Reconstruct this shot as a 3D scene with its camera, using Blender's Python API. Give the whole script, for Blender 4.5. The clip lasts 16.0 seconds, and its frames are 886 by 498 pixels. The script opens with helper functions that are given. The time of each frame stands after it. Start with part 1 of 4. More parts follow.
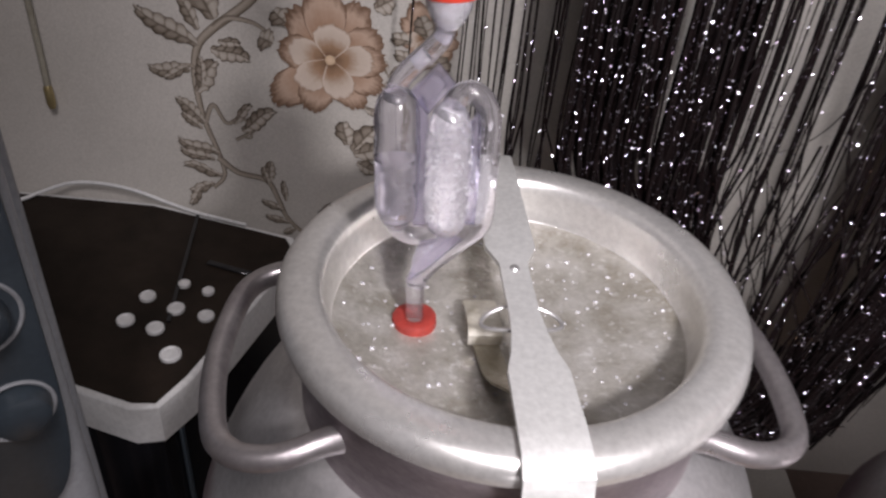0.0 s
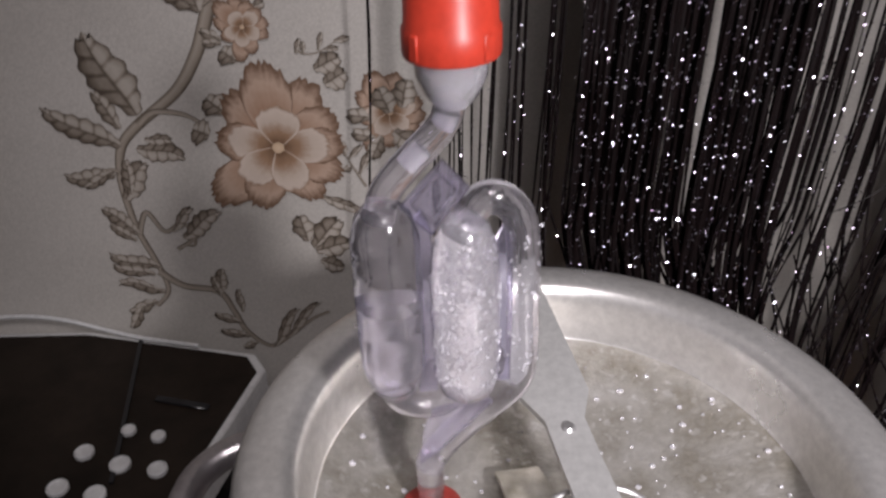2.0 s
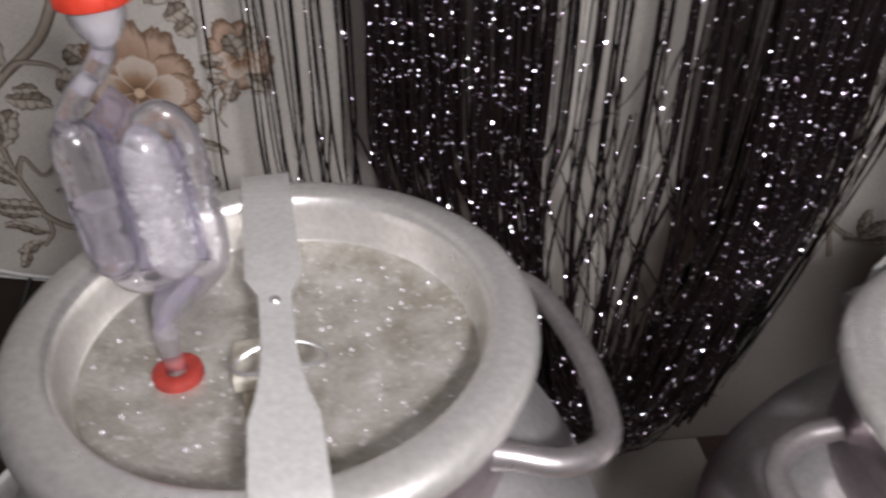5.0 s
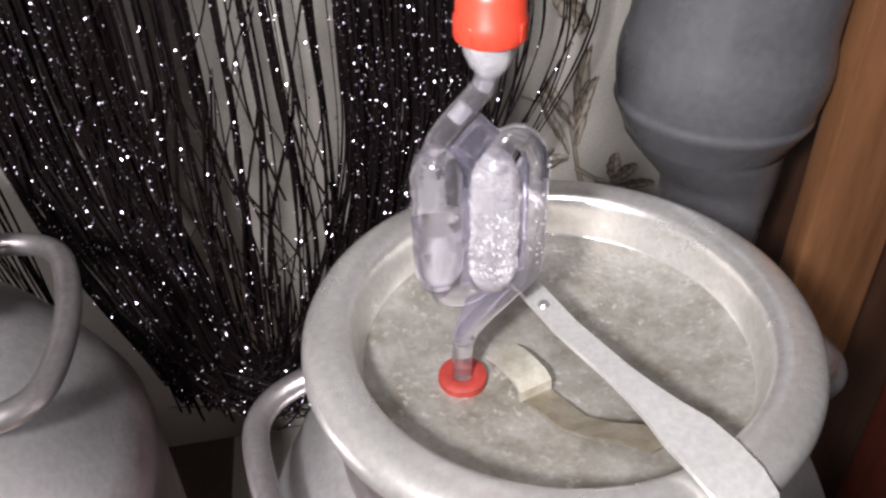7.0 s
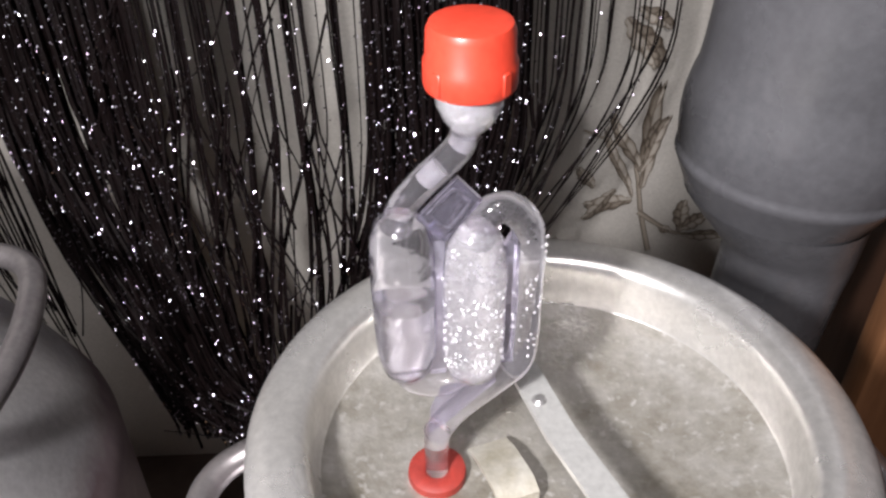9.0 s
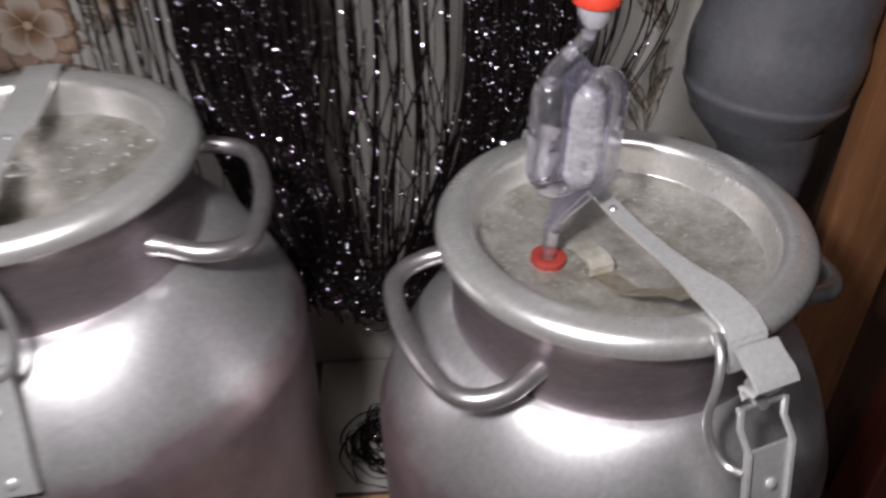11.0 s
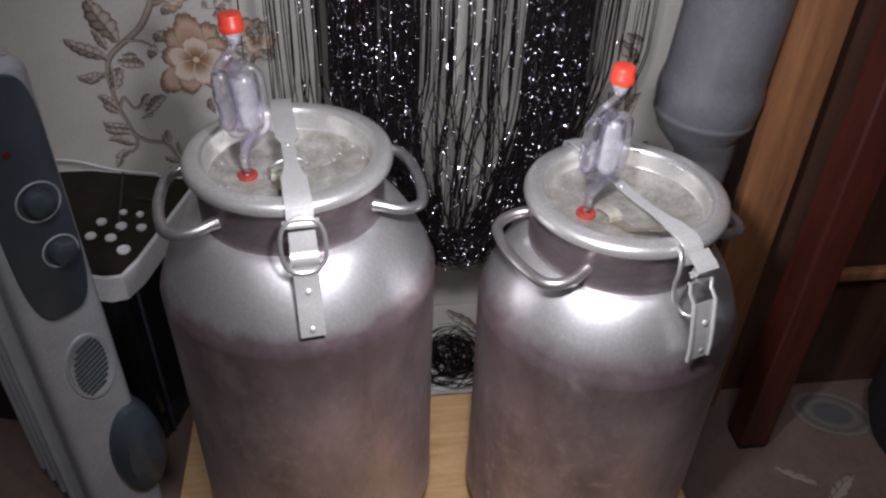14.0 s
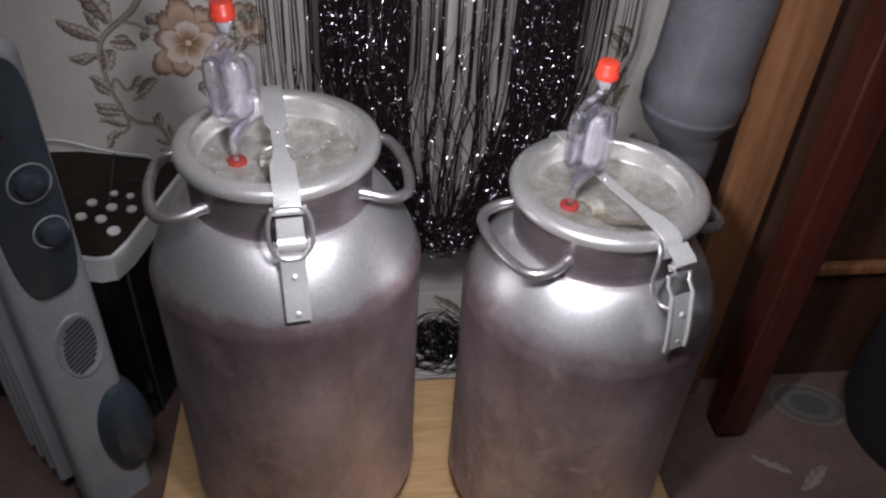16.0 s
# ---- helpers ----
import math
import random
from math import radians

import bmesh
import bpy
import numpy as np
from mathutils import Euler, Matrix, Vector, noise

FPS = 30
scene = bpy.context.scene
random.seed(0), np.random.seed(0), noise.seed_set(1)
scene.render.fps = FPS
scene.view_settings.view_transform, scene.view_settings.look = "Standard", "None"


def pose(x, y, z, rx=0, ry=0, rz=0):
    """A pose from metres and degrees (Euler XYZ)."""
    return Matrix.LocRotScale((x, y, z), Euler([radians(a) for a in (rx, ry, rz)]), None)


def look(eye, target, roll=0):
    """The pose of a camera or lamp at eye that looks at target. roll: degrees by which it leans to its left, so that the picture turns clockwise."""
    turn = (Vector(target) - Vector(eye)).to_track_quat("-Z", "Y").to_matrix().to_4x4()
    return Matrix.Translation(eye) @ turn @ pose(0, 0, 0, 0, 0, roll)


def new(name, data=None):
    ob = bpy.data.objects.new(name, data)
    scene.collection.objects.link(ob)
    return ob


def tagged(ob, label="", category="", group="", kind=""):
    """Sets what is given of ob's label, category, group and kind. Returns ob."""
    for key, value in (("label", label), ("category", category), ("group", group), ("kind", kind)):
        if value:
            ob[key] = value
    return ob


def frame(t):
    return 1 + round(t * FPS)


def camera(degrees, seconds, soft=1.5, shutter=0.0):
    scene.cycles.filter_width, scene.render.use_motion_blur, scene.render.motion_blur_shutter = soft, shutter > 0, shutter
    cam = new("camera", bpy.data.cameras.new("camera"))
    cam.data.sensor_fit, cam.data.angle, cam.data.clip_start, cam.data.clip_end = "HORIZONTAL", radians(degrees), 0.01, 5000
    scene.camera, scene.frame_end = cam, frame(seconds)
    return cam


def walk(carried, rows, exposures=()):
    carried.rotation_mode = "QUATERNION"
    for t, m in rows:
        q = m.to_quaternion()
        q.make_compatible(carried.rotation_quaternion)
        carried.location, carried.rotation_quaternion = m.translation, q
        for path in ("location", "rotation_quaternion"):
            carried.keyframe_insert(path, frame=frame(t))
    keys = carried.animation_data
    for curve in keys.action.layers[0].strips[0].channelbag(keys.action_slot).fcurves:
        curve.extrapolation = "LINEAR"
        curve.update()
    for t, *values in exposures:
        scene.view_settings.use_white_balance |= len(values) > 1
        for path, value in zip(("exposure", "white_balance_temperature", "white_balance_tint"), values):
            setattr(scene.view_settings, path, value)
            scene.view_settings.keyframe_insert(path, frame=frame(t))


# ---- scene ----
# ---- camera and walk ----
cam = camera(59.1, 16.0, soft=2.5, shutter=0.5)
PATH = [
    (0, (-0.031, -0.323, 0.834), (-0.034, 1.291, -0.347), 5.2),
    (0.5, (-0.042, -0.273, 0.802), (-0.064, 1.349, -0.367), 4.5),
    (1, (-0.051, -0.214, 0.776), (0.039, 1.434, -0.354), 4.1),
    (1.5, (-0.053, -0.205, 0.783), (0.025, 1.472, -0.303), 3.0),
    (2, (-0.05, -0.202, 0.793), (0.029, 1.497, -0.258), 0.3),
    (2.5, (-0.043, -0.206, 0.814), (0.026, 1.497, -0.233), -3.4),
    (3, (-0.043, -0.213, 0.8), (0.043, 1.468, -0.279), -2.3),
    (3.2, (-0.038, -0.212, 0.803), (0.047, 1.455, -0.299), -1.8),
    (5.5, (0.127, -0.314, 0.826), (0.362, 1.283, -0.355), 1.7),
    (6, (0.212, -0.336, 0.836), (0.54, 1.218, -0.379), 3.6),
    (6.5, (0.267, -0.347, 0.822), (0.637, 1.188, -0.406), 2.6),
    (7, (0.323, -0.324, 0.794), (0.56, 1.254, -0.411), -2.8),
    (7.5, (0.353, -0.292, 0.769), (0.436, 1.295, -0.446), -3.7),
    (8, (0.365, -0.262, 0.772), (0.326, 1.347, -0.415), -5.0),
    (8.2, (0.371, -0.262, 0.774), (0.341, 1.37, -0.382), -3.8),
    (10.5, (0.336, -0.361, 0.785), (0.411, 1.219, -0.439), -0.2),
    (11, (0.275, -0.475, 0.834), (0.361, 1.122, -0.367), -1.0),
    (11.5, (0.184, -0.57, 0.923), (0.309, 0.973, -0.343), 1.2),
    (12, (0.133, -0.651, 0.995), (0.276, 0.899, -0.261), 1.4),
    (12.5, (0.104, -0.727, 1.025), (0.313, 0.823, -0.221), 3.8),
    (13, (0.083, -0.797, 1.052), (0.311, 0.775, -0.164), 4.0),
    (13.5, (0.079, -0.821, 1.046), (0.316, 0.739, -0.183), 3.9),
    (14, (0.083, -0.827, 1.058), (0.303, 0.745, -0.158), 1.9),
    (14.5, (0.087, -0.832, 1.06), (0.322, 0.716, -0.184), 3.0),
    (15, (0.086, -0.836, 1.061), (0.324, 0.718, -0.174), 3.0),
    (15.5, (0.084, -0.844, 1.064), (0.325, 0.71, -0.17), 3.3),
    (16, (0.09, -0.838, 1.074), (0.328, 0.707, -0.175), 3.5),
]
EXPOSURES = [(0.0, 0.68, 6500, 10), (1.2, 0.47, 6500, 10), (3.2, 0.40, 6500, 10), (5.5, 0.55, 6550, 7), (6.2, 0.60, 6550, 7), (7.0, 0.80, 6550, 6), (8.2, 0.90, 6550, 5), (10.5, 0.42, 6450, 6), (11.0, 0.05, 6400, 6), (11.5, -0.07, 6350, 7), (12.5, 0.46, 6250, 8), (16.0, 0.28, 6150, 8)]
walk(cam, [(t, look(eye, aim, roll)) for t, eye, aim, roll in PATH], EXPOSURES)

# ---- light: the torch beside the lens, and a dim room ----
world = bpy.data.worlds.new("room_dark")
scene.world = world
world.use_nodes = True
world.node_tree.nodes["Background"].inputs[0].default_value = (0.9, 0.92, 1.0, 1)
world.node_tree.nodes["Background"].inputs[1].default_value = 0.045


def lamp(name, kind, place, energy, colour, **settings):
    data = bpy.data.lights.new(name, kind)
    data.energy, data.color = energy, colour
    for key, value in settings.items():
        if key == "radius":
            data.shadow_soft_size = value
        elif key == "cone":
            data.spot_size, data.spot_blend = radians(value), 1.0
        elif key == "size":
            data.size = value
    ob = new(name, data)
    ob.matrix_world = place
    return ob


lamp("torch", "SPOT", look((0.16, -0.45, 0.925), (0.34, 0.2, 0.38)), 21.0, (1.0, 0.94, 0.98), radius=0.03, cone=108)
# added area fill that lifts the whole room; no lamp hangs here
lamp("soft_fill", "AREA", look((0.1, -1.0, 2.2), (0.1, -0.2, 0.0)), 12.0, (1.0, 0.93, 0.97), size=0.5)

# ---- materials ----


def material(name):
    mat = bpy.data.materials.new(name)
    mat.use_nodes = True
    tree = mat.node_tree
    return mat, tree, tree.nodes["Principled BSDF"]


def noise_node(tree, scale, detail=4.0, rough=0.55, space="Object", stretch=None):
    coords = tree.nodes.new("ShaderNodeTexCoord")
    tex = tree.nodes.new("ShaderNodeTexNoise")
    tex.inputs["Scale"].default_value = scale
    tex.inputs["Detail"].default_value = detail
    tex.inputs["Roughness"].default_value = rough
    if stretch:
        mapping = tree.nodes.new("ShaderNodeMapping")
        mapping.inputs["Scale"].default_value = stretch
        tree.links.new(coords.outputs[space], mapping.inputs["Vector"])
        tree.links.new(mapping.outputs["Vector"], tex.inputs["Vector"])
    else:
        tree.links.new(coords.outputs[space], tex.inputs["Vector"])
    return tex


def ramp(tree, source, stops):
    node = tree.nodes.new("ShaderNodeValToRGB")
    els = node.color_ramp.elements
    while len(els) < len(stops):
        els.new(0.5)
    for el, (at, col) in zip(els, stops):
        el.position = at
        el.color = (*col, 1) if len(col) == 3 else col
    tree.links.new(source, node.inputs["Fac"])
    return node


def grey(v):
    return (v, v, v)


def mix(tree, a, b, fac, blend="MIX"):
    node = tree.nodes.new("ShaderNodeMix")
    node.data_type, node.blend_type = "RGBA", blend
    for socket, value in ((node.inputs["A"], a), (node.inputs["B"], b), (node.inputs["Factor"], fac)):
        if hasattr(value, "is_output"):
            tree.links.new(value, socket)
        elif isinstance(value, tuple):
            socket.default_value = (*value, 1)
        else:
            socket.default_value = value
    return node.outputs["Result"]


def bump(tree, bsdf, source, strength, distance=0.001):
    node = tree.nodes.new("ShaderNodeBump")
    node.inputs["Strength"].default_value = strength
    node.inputs["Distance"].default_value = distance
    tree.links.new(source, node.inputs["Height"])
    tree.links.new(node.outputs["Normal"], bsdf.inputs["Normal"])


def surface(name, dark, light, scale=30.0, rough=(0.4, 0.55), metal=0.0, relief=0.1, distance=0.0006, fine=180.0, stretch=None):
    """A worn surface: blotches and fine grain in colour, roughness and relief."""
    mat, tree, bsdf = material(name)
    big = noise_node(tree, scale, 5.0, 0.6, stretch=stretch)
    small = noise_node(tree, fine, 3.0, 0.6, stretch=stretch)
    col = ramp(tree, big.outputs["Fac"], [(0.3, dark), (0.7, light)])
    grain = ramp(tree, small.outputs["Fac"], [(0.3, grey(0.82)), (0.7, grey(1.0))])
    tree.links.new(mix(tree, col.outputs["Color"], grain.outputs["Color"], 1.0, "MULTIPLY"), bsdf.inputs["Base Color"])
    r = ramp(tree, big.outputs["Fac"], [(0.3, grey(rough[1])), (0.7, grey(rough[0]))])
    tree.links.new(r.outputs["Color"], bsdf.inputs["Roughness"])
    bsdf.inputs["Metallic"].default_value = metal
    bump(tree, bsdf, small.outputs["Fac"], relief, distance)
    return mat




def oxide_and_shade(mat, height, tint, fade):
    """Duller, mauve-grey wall below a ragged line at the shoulder's edge: oxide, plus the dark room's reflection put
    into the colour.
    """
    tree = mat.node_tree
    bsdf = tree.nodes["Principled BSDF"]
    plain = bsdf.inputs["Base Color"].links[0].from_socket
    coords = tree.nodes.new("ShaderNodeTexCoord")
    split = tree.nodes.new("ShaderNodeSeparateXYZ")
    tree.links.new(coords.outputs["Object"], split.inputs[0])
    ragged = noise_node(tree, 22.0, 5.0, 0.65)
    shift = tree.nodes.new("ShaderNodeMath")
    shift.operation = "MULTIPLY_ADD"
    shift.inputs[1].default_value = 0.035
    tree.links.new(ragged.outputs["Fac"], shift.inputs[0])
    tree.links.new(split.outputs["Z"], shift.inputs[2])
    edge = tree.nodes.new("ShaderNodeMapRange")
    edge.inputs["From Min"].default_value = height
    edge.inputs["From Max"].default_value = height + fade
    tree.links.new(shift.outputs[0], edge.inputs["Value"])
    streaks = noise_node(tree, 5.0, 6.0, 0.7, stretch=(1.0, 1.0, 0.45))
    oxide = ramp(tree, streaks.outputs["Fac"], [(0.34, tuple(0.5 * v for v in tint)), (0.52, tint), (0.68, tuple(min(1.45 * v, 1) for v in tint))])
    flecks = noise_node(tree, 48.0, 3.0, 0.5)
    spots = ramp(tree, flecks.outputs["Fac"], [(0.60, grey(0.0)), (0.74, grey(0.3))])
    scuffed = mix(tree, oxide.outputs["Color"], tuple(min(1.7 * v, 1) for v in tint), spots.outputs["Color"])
    # a darker purple band just under the line, fading downwards in blotches
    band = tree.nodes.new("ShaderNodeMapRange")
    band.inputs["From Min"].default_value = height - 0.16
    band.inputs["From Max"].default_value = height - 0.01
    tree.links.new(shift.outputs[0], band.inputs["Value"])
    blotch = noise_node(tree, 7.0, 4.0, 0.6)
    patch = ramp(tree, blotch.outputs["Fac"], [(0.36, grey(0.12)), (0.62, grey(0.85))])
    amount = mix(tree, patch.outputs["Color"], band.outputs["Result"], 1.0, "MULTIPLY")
    banded = mix(tree, scuffed, (0.20, 0.138, 0.155), amount)
    tree.links.new(mix(tree, banded, plain, edge.outputs["Result"]), bsdf.inputs["Base Color"])
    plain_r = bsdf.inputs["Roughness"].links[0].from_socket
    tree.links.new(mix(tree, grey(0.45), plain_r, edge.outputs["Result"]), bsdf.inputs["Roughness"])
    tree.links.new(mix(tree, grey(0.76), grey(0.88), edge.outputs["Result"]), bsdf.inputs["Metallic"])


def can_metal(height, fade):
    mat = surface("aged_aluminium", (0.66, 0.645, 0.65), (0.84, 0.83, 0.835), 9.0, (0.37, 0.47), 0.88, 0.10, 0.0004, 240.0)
    oxide_and_shade(mat, height, (0.50, 0.415, 0.42), fade)
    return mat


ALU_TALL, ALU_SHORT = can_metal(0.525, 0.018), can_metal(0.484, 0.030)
# neck colour is darkened to carry the shade under the lid's rim
ALU_NECK = surface("shaded_mauve_aluminium", (0.30, 0.255, 0.275), (0.46, 0.40, 0.42), 30.0, (0.33, 0.45), 0.88, 0.12, 0.0004, 240.0, (1.0, 1.0, 3.0))
ALU_LID = surface("oxidised_aluminium", (0.68, 0.665, 0.64), (0.84, 0.83, 0.815), 24.0, (0.25, 0.38), 0.76, 0.12, 0.0005, 260.0)
ALU_PANEL = surface("stained_aluminium", (0.30, 0.275, 0.225), (0.66, 0.64, 0.605), 38.0, (0.30, 0.48), 0.6, 0.6, 0.001, 300.0)


def speckle(mat, scale, low, high, light, strength):
    """Pale flecks of oxide and dried drops on a stained metal."""
    tree = mat.node_tree
    bsdf = tree.nodes["Principled BSDF"]
    plain = bsdf.inputs["Base Color"].links[0].from_socket
    flecks = noise_node(tree, scale, 2.0, 0.5)
    patches = noise_node(tree, scale * 0.12, 3.0, 0.6)
    spots = ramp(tree, flecks.outputs["Fac"], [(low, grey(0.0)), (high, grey(strength))])
    where = ramp(tree, patches.outputs["Fac"], [(0.38, grey(0.15)), (0.62, grey(1.0))])
    both = mix(tree, spots.outputs["Color"], where.outputs["Color"], 1.0, "MULTIPLY")
    tree.links.new(mix(tree, plain, light, both), bsdf.inputs["Base Color"])


speckle(ALU_PANEL, 210.0, 0.58, 0.70, (0.86, 0.85, 0.84), 0.5)
ALU_CAST = surface("cast_aluminium", (0.52, 0.51, 0.51), (0.70, 0.69, 0.69), 40.0, (0.28, 0.42), 0.8, 0.18, 0.0006, 260.0)
ALU_HANDLE = surface("handled_cast_aluminium", (0.36, 0.33, 0.34), (0.55, 0.52, 0.525), 40.0, (0.26, 0.40), 0.85, 0.18, 0.0006, 260.0)
STEEL = surface("galvanised_steel", (0.66, 0.66, 0.645), (0.80, 0.80, 0.785), 16.0, (0.30, 0.44), 0.56, 0.05, 0.0003, 300.0)
TAB_METAL = surface("grimy_bent_metal", (0.40, 0.36, 0.27), (0.72, 0.70, 0.64), 60.0, (0.4, 0.6), 0.5, 0.1, 0.0004, 300.0)
TONGUE_METAL = surface("stained_metal", (0.20, 0.165, 0.11), (0.42, 0.385, 0.31), 60.0, (0.4, 0.55), 0.6, 0.1, 0.0004, 300.0)
RED = surface("red_plastic", (0.55, 0.046, 0.024), (0.64, 0.06, 0.034), 40.0, (0.32, 0.42), 0.0, 0.05, 0.0003, 300.0)
RED_RUBBER = surface("red_rubber", (0.24, 0.024, 0.018), (0.33, 0.036, 0.026), 70.0, (0.5, 0.65), 0.0, 0.1, 0.0003, 300.0)
PVC = surface("grey_pvc", (0.105, 0.105, 0.115), (0.14, 0.14, 0.152), 12.0, (0.24, 0.32), 0.0, 0.06, 0.0004, 160.0)
BLACK_GLOSS = surface("black_gloss_plastic", (0.008, 0.008, 0.010), (0.014, 0.014, 0.017), 15.0, (0.12, 0.2), 0.0, 0.02, 0.0002, 200.0)
BROWN_TOP = surface("dark_brown_plastic", (0.012, 0.008, 0.0055), (0.024, 0.016, 0.011), 18.0, (0.55, 0.68), 0.0, 0.12, 0.0004, 260.0)
BROWN_TOP.node_tree.nodes["Principled BSDF"].inputs["Specular IOR Level"].default_value = 0.2
WHITE_PLASTIC = surface("white_plastic", (0.60, 0.60, 0.60), (0.74, 0.74, 0.73), 20.0, (0.35, 0.5), 0.0, 0.05, 0.0003, 200.0)
HEATER_GREY = surface("pale_grey_enamel", (0.30, 0.31, 0.33), (0.38, 0.39, 0.41), 10.0, (0.38, 0.5), 0.0, 0.08, 0.0003, 240.0)
HEATER_DARK = surface("blue_grey_plastic", (0.035, 0.047, 0.060), (0.055, 0.070, 0.085), 14.0, (0.3, 0.42), 0.0, 0.08, 0.0003, 240.0)
CORD = surface("pale_cord", (0.26, 0.24, 0.19), (0.36, 0.34, 0.28), 60.0, (0.5, 0.6), 0.0, 0.2, 0.0005, 300.0)
BRASS = surface("dull_brass", (0.45, 0.36, 0.18), (0.60, 0.50, 0.28), 60.0, (0.35, 0.5), 0.8, 0.1, 0.0003, 300.0)
LED_RED = surface("dark_red_lens", (0.10, 0.01, 0.012), (0.14, 0.012, 0.015), 40.0, (0.2, 0.3), 0.0, 0.0, 0.0002, 240.0)
PINE = surface("pine_board", (0.44, 0.27, 0.12), (0.60, 0.40, 0.20), 7.0, (0.5, 0.65), 0.0, 0.15, 0.0005, 60.0, (1.2, 14.0, 14.0))
ORANGE_WOOD = surface("orange_brown_wood", (0.18, 0.077, 0.033), (0.30, 0.14, 0.064), 5.0, (0.4, 0.55), 0.0, 0.15, 0.0006, 50.0, (14.0, 14.0, 1.2))
MAHOGANY = surface("dark_mahogany", (0.040, 0.008, 0.005), (0.075, 0.016, 0.010), 6.0, (0.35, 0.5), 0.0, 0.12, 0.0005, 60.0, (14.0, 14.0, 1.2))
BROWN_PANEL = surface("brown_veneer", (0.055, 0.024, 0.014), (0.095, 0.044, 0.026), 4.0, (0.45, 0.6), 0.0, 0.1, 0.0005, 40.0, (10.0, 10.0, 1.0))
BLACK_CLOTH = surface("black_cloth", (0.008, 0.006, 0.008), (0.016, 0.013, 0.016), 30.0, (0.8, 0.95), 0.0, 0.3, 0.001, 400.0)
ROOM_PAINT = surface("room_paint", (0.13, 0.12, 0.115), (0.17, 0.16, 0.15), 3.0, (0.7, 0.85), 0.0, 0.1, 0.001, 60.0)
CEILING_PAINT = surface("ceiling_paint", (0.45, 0.44, 0.42), (0.52, 0.51, 0.50), 3.0, (0.7, 0.85), 0.0, 0.1, 0.001, 60.0)
WALLPAPER = surface("ivory_wallpaper", (0.50, 0.475, 0.435), (0.60, 0.57, 0.53), 4.0, (0.48, 0.62), 0.0, 0.35, 0.0005, 420.0)
LINO = surface("linoleum", (0.085, 0.058, 0.048), (0.15, 0.105, 0.088), 6.0, (0.4, 0.55), 0.0, 0.15, 0.0004, 90.0)


def print_ink(name, stops, rough=0.5):
    """Printed shading of a wallpaper motif, from its middle (0) to its outline (1)."""
    mat, tree, bsdf = material(name)
    at = tree.nodes.new("ShaderNodeAttribute")
    at.attribute_name = "shade"
    n = noise_node(tree, 160.0, 3.0)
    add = tree.nodes.new("ShaderNodeMath")
    add.operation = "MULTIPLY_ADD"
    add.inputs[1].default_value = 0.22
    sub = tree.nodes.new("ShaderNodeMath")
    sub.operation = "ADD"
    sub.inputs[1].default_value = -0.11
    tree.links.new(n.outputs["Fac"], add.inputs[0])
    tree.links.new(at.outputs["Fac"], add.inputs[2])
    tree.links.new(add.outputs[0], sub.inputs[0])
    col = ramp(tree, sub.outputs[0], stops)
    tree.links.new(col.outputs["Color"], bsdf.inputs["Base Color"])
    bsdf.inputs["Roughness"].default_value = rough
    bump(tree, bsdf, n.outputs["Fac"], 0.3, 0.0005)
    return mat


INK_LEAF = print_ink("leaf_print", [(0.38, (0.45, 0.41, 0.36)), (0.56, (0.33, 0.29, 0.245)), (0.74, (0.19, 0.158, 0.125)), (0.95, (0.075, 0.057, 0.043))])
INK_STEM = print_ink("stem_print", [(0.0, (0.40, 0.355, 0.30)), (0.5, (0.28, 0.24, 0.195)), (0.9, (0.10, 0.078, 0.058))])
INK_PETAL = print_ink("petal_print", [(0.0, (0.17, 0.085, 0.045)), (0.40, (0.30, 0.175, 0.11)), (0.78, (0.46, 0.335, 0.255)), (0.97, (0.16, 0.095, 0.06))])
INK_INNER = print_ink("inner_petal_print", [(0.0, (0.085, 0.04, 0.02)), (0.38, (0.29, 0.18, 0.11)), (0.66, (0.50, 0.415, 0.345)), (0.90, (0.56, 0.475, 0.405)), (1.0, (0.28, 0.18, 0.12))])
INK_SEED = print_ink("seed_print", [(0.0, (0.62, 0.48, 0.34)), (1.0, (0.50, 0.36, 0.24))])
INK_LINO = print_ink("lino_print", [(0.0, (0.075, 0.070, 0.072)), (0.45, (0.07, 0.072, 0.074)), (0.62, (0.13, 0.115, 0.10)), (0.8, (0.075, 0.07, 0.066)), (0.97, (0.16, 0.14, 0.12))])
INK_LINO_LEAF = print_ink("lino_leaf_print", [(0.0, (0.20, 0.17, 0.15)), (0.6, (0.24, 0.20, 0.17)), (0.9, (0.11, 0.085, 0.07))])


def clear_plastic(name, milk, base, relief, scale, distance, ior=1.27):
    """Moulded see-through plastic; milk: how much of it scatters light."""
    mat, tree, bsdf = material(name)
    bsdf.inputs["Base Color"].default_value = (*base, 1)
    bsdf.inputs["Transmission Weight"].default_value = 1.0 - milk
    bsdf.inputs["IOR"].default_value = ior
    bsdf.inputs["Coat Weight"].default_value = 0.8
    bsdf.inputs["Coat Roughness"].default_value = 0.12
    n = noise_node(tree, scale, 2.0)
    r = ramp(tree, n.outputs["Fac"], [(0.3, grey(0.05)), (0.7, grey(0.22))])
    tree.links.new(r.outputs["Color"], bsdf.inputs["Roughness"])
    bump(tree, bsdf, n.outputs["Fac"], relief, distance)
    return mat


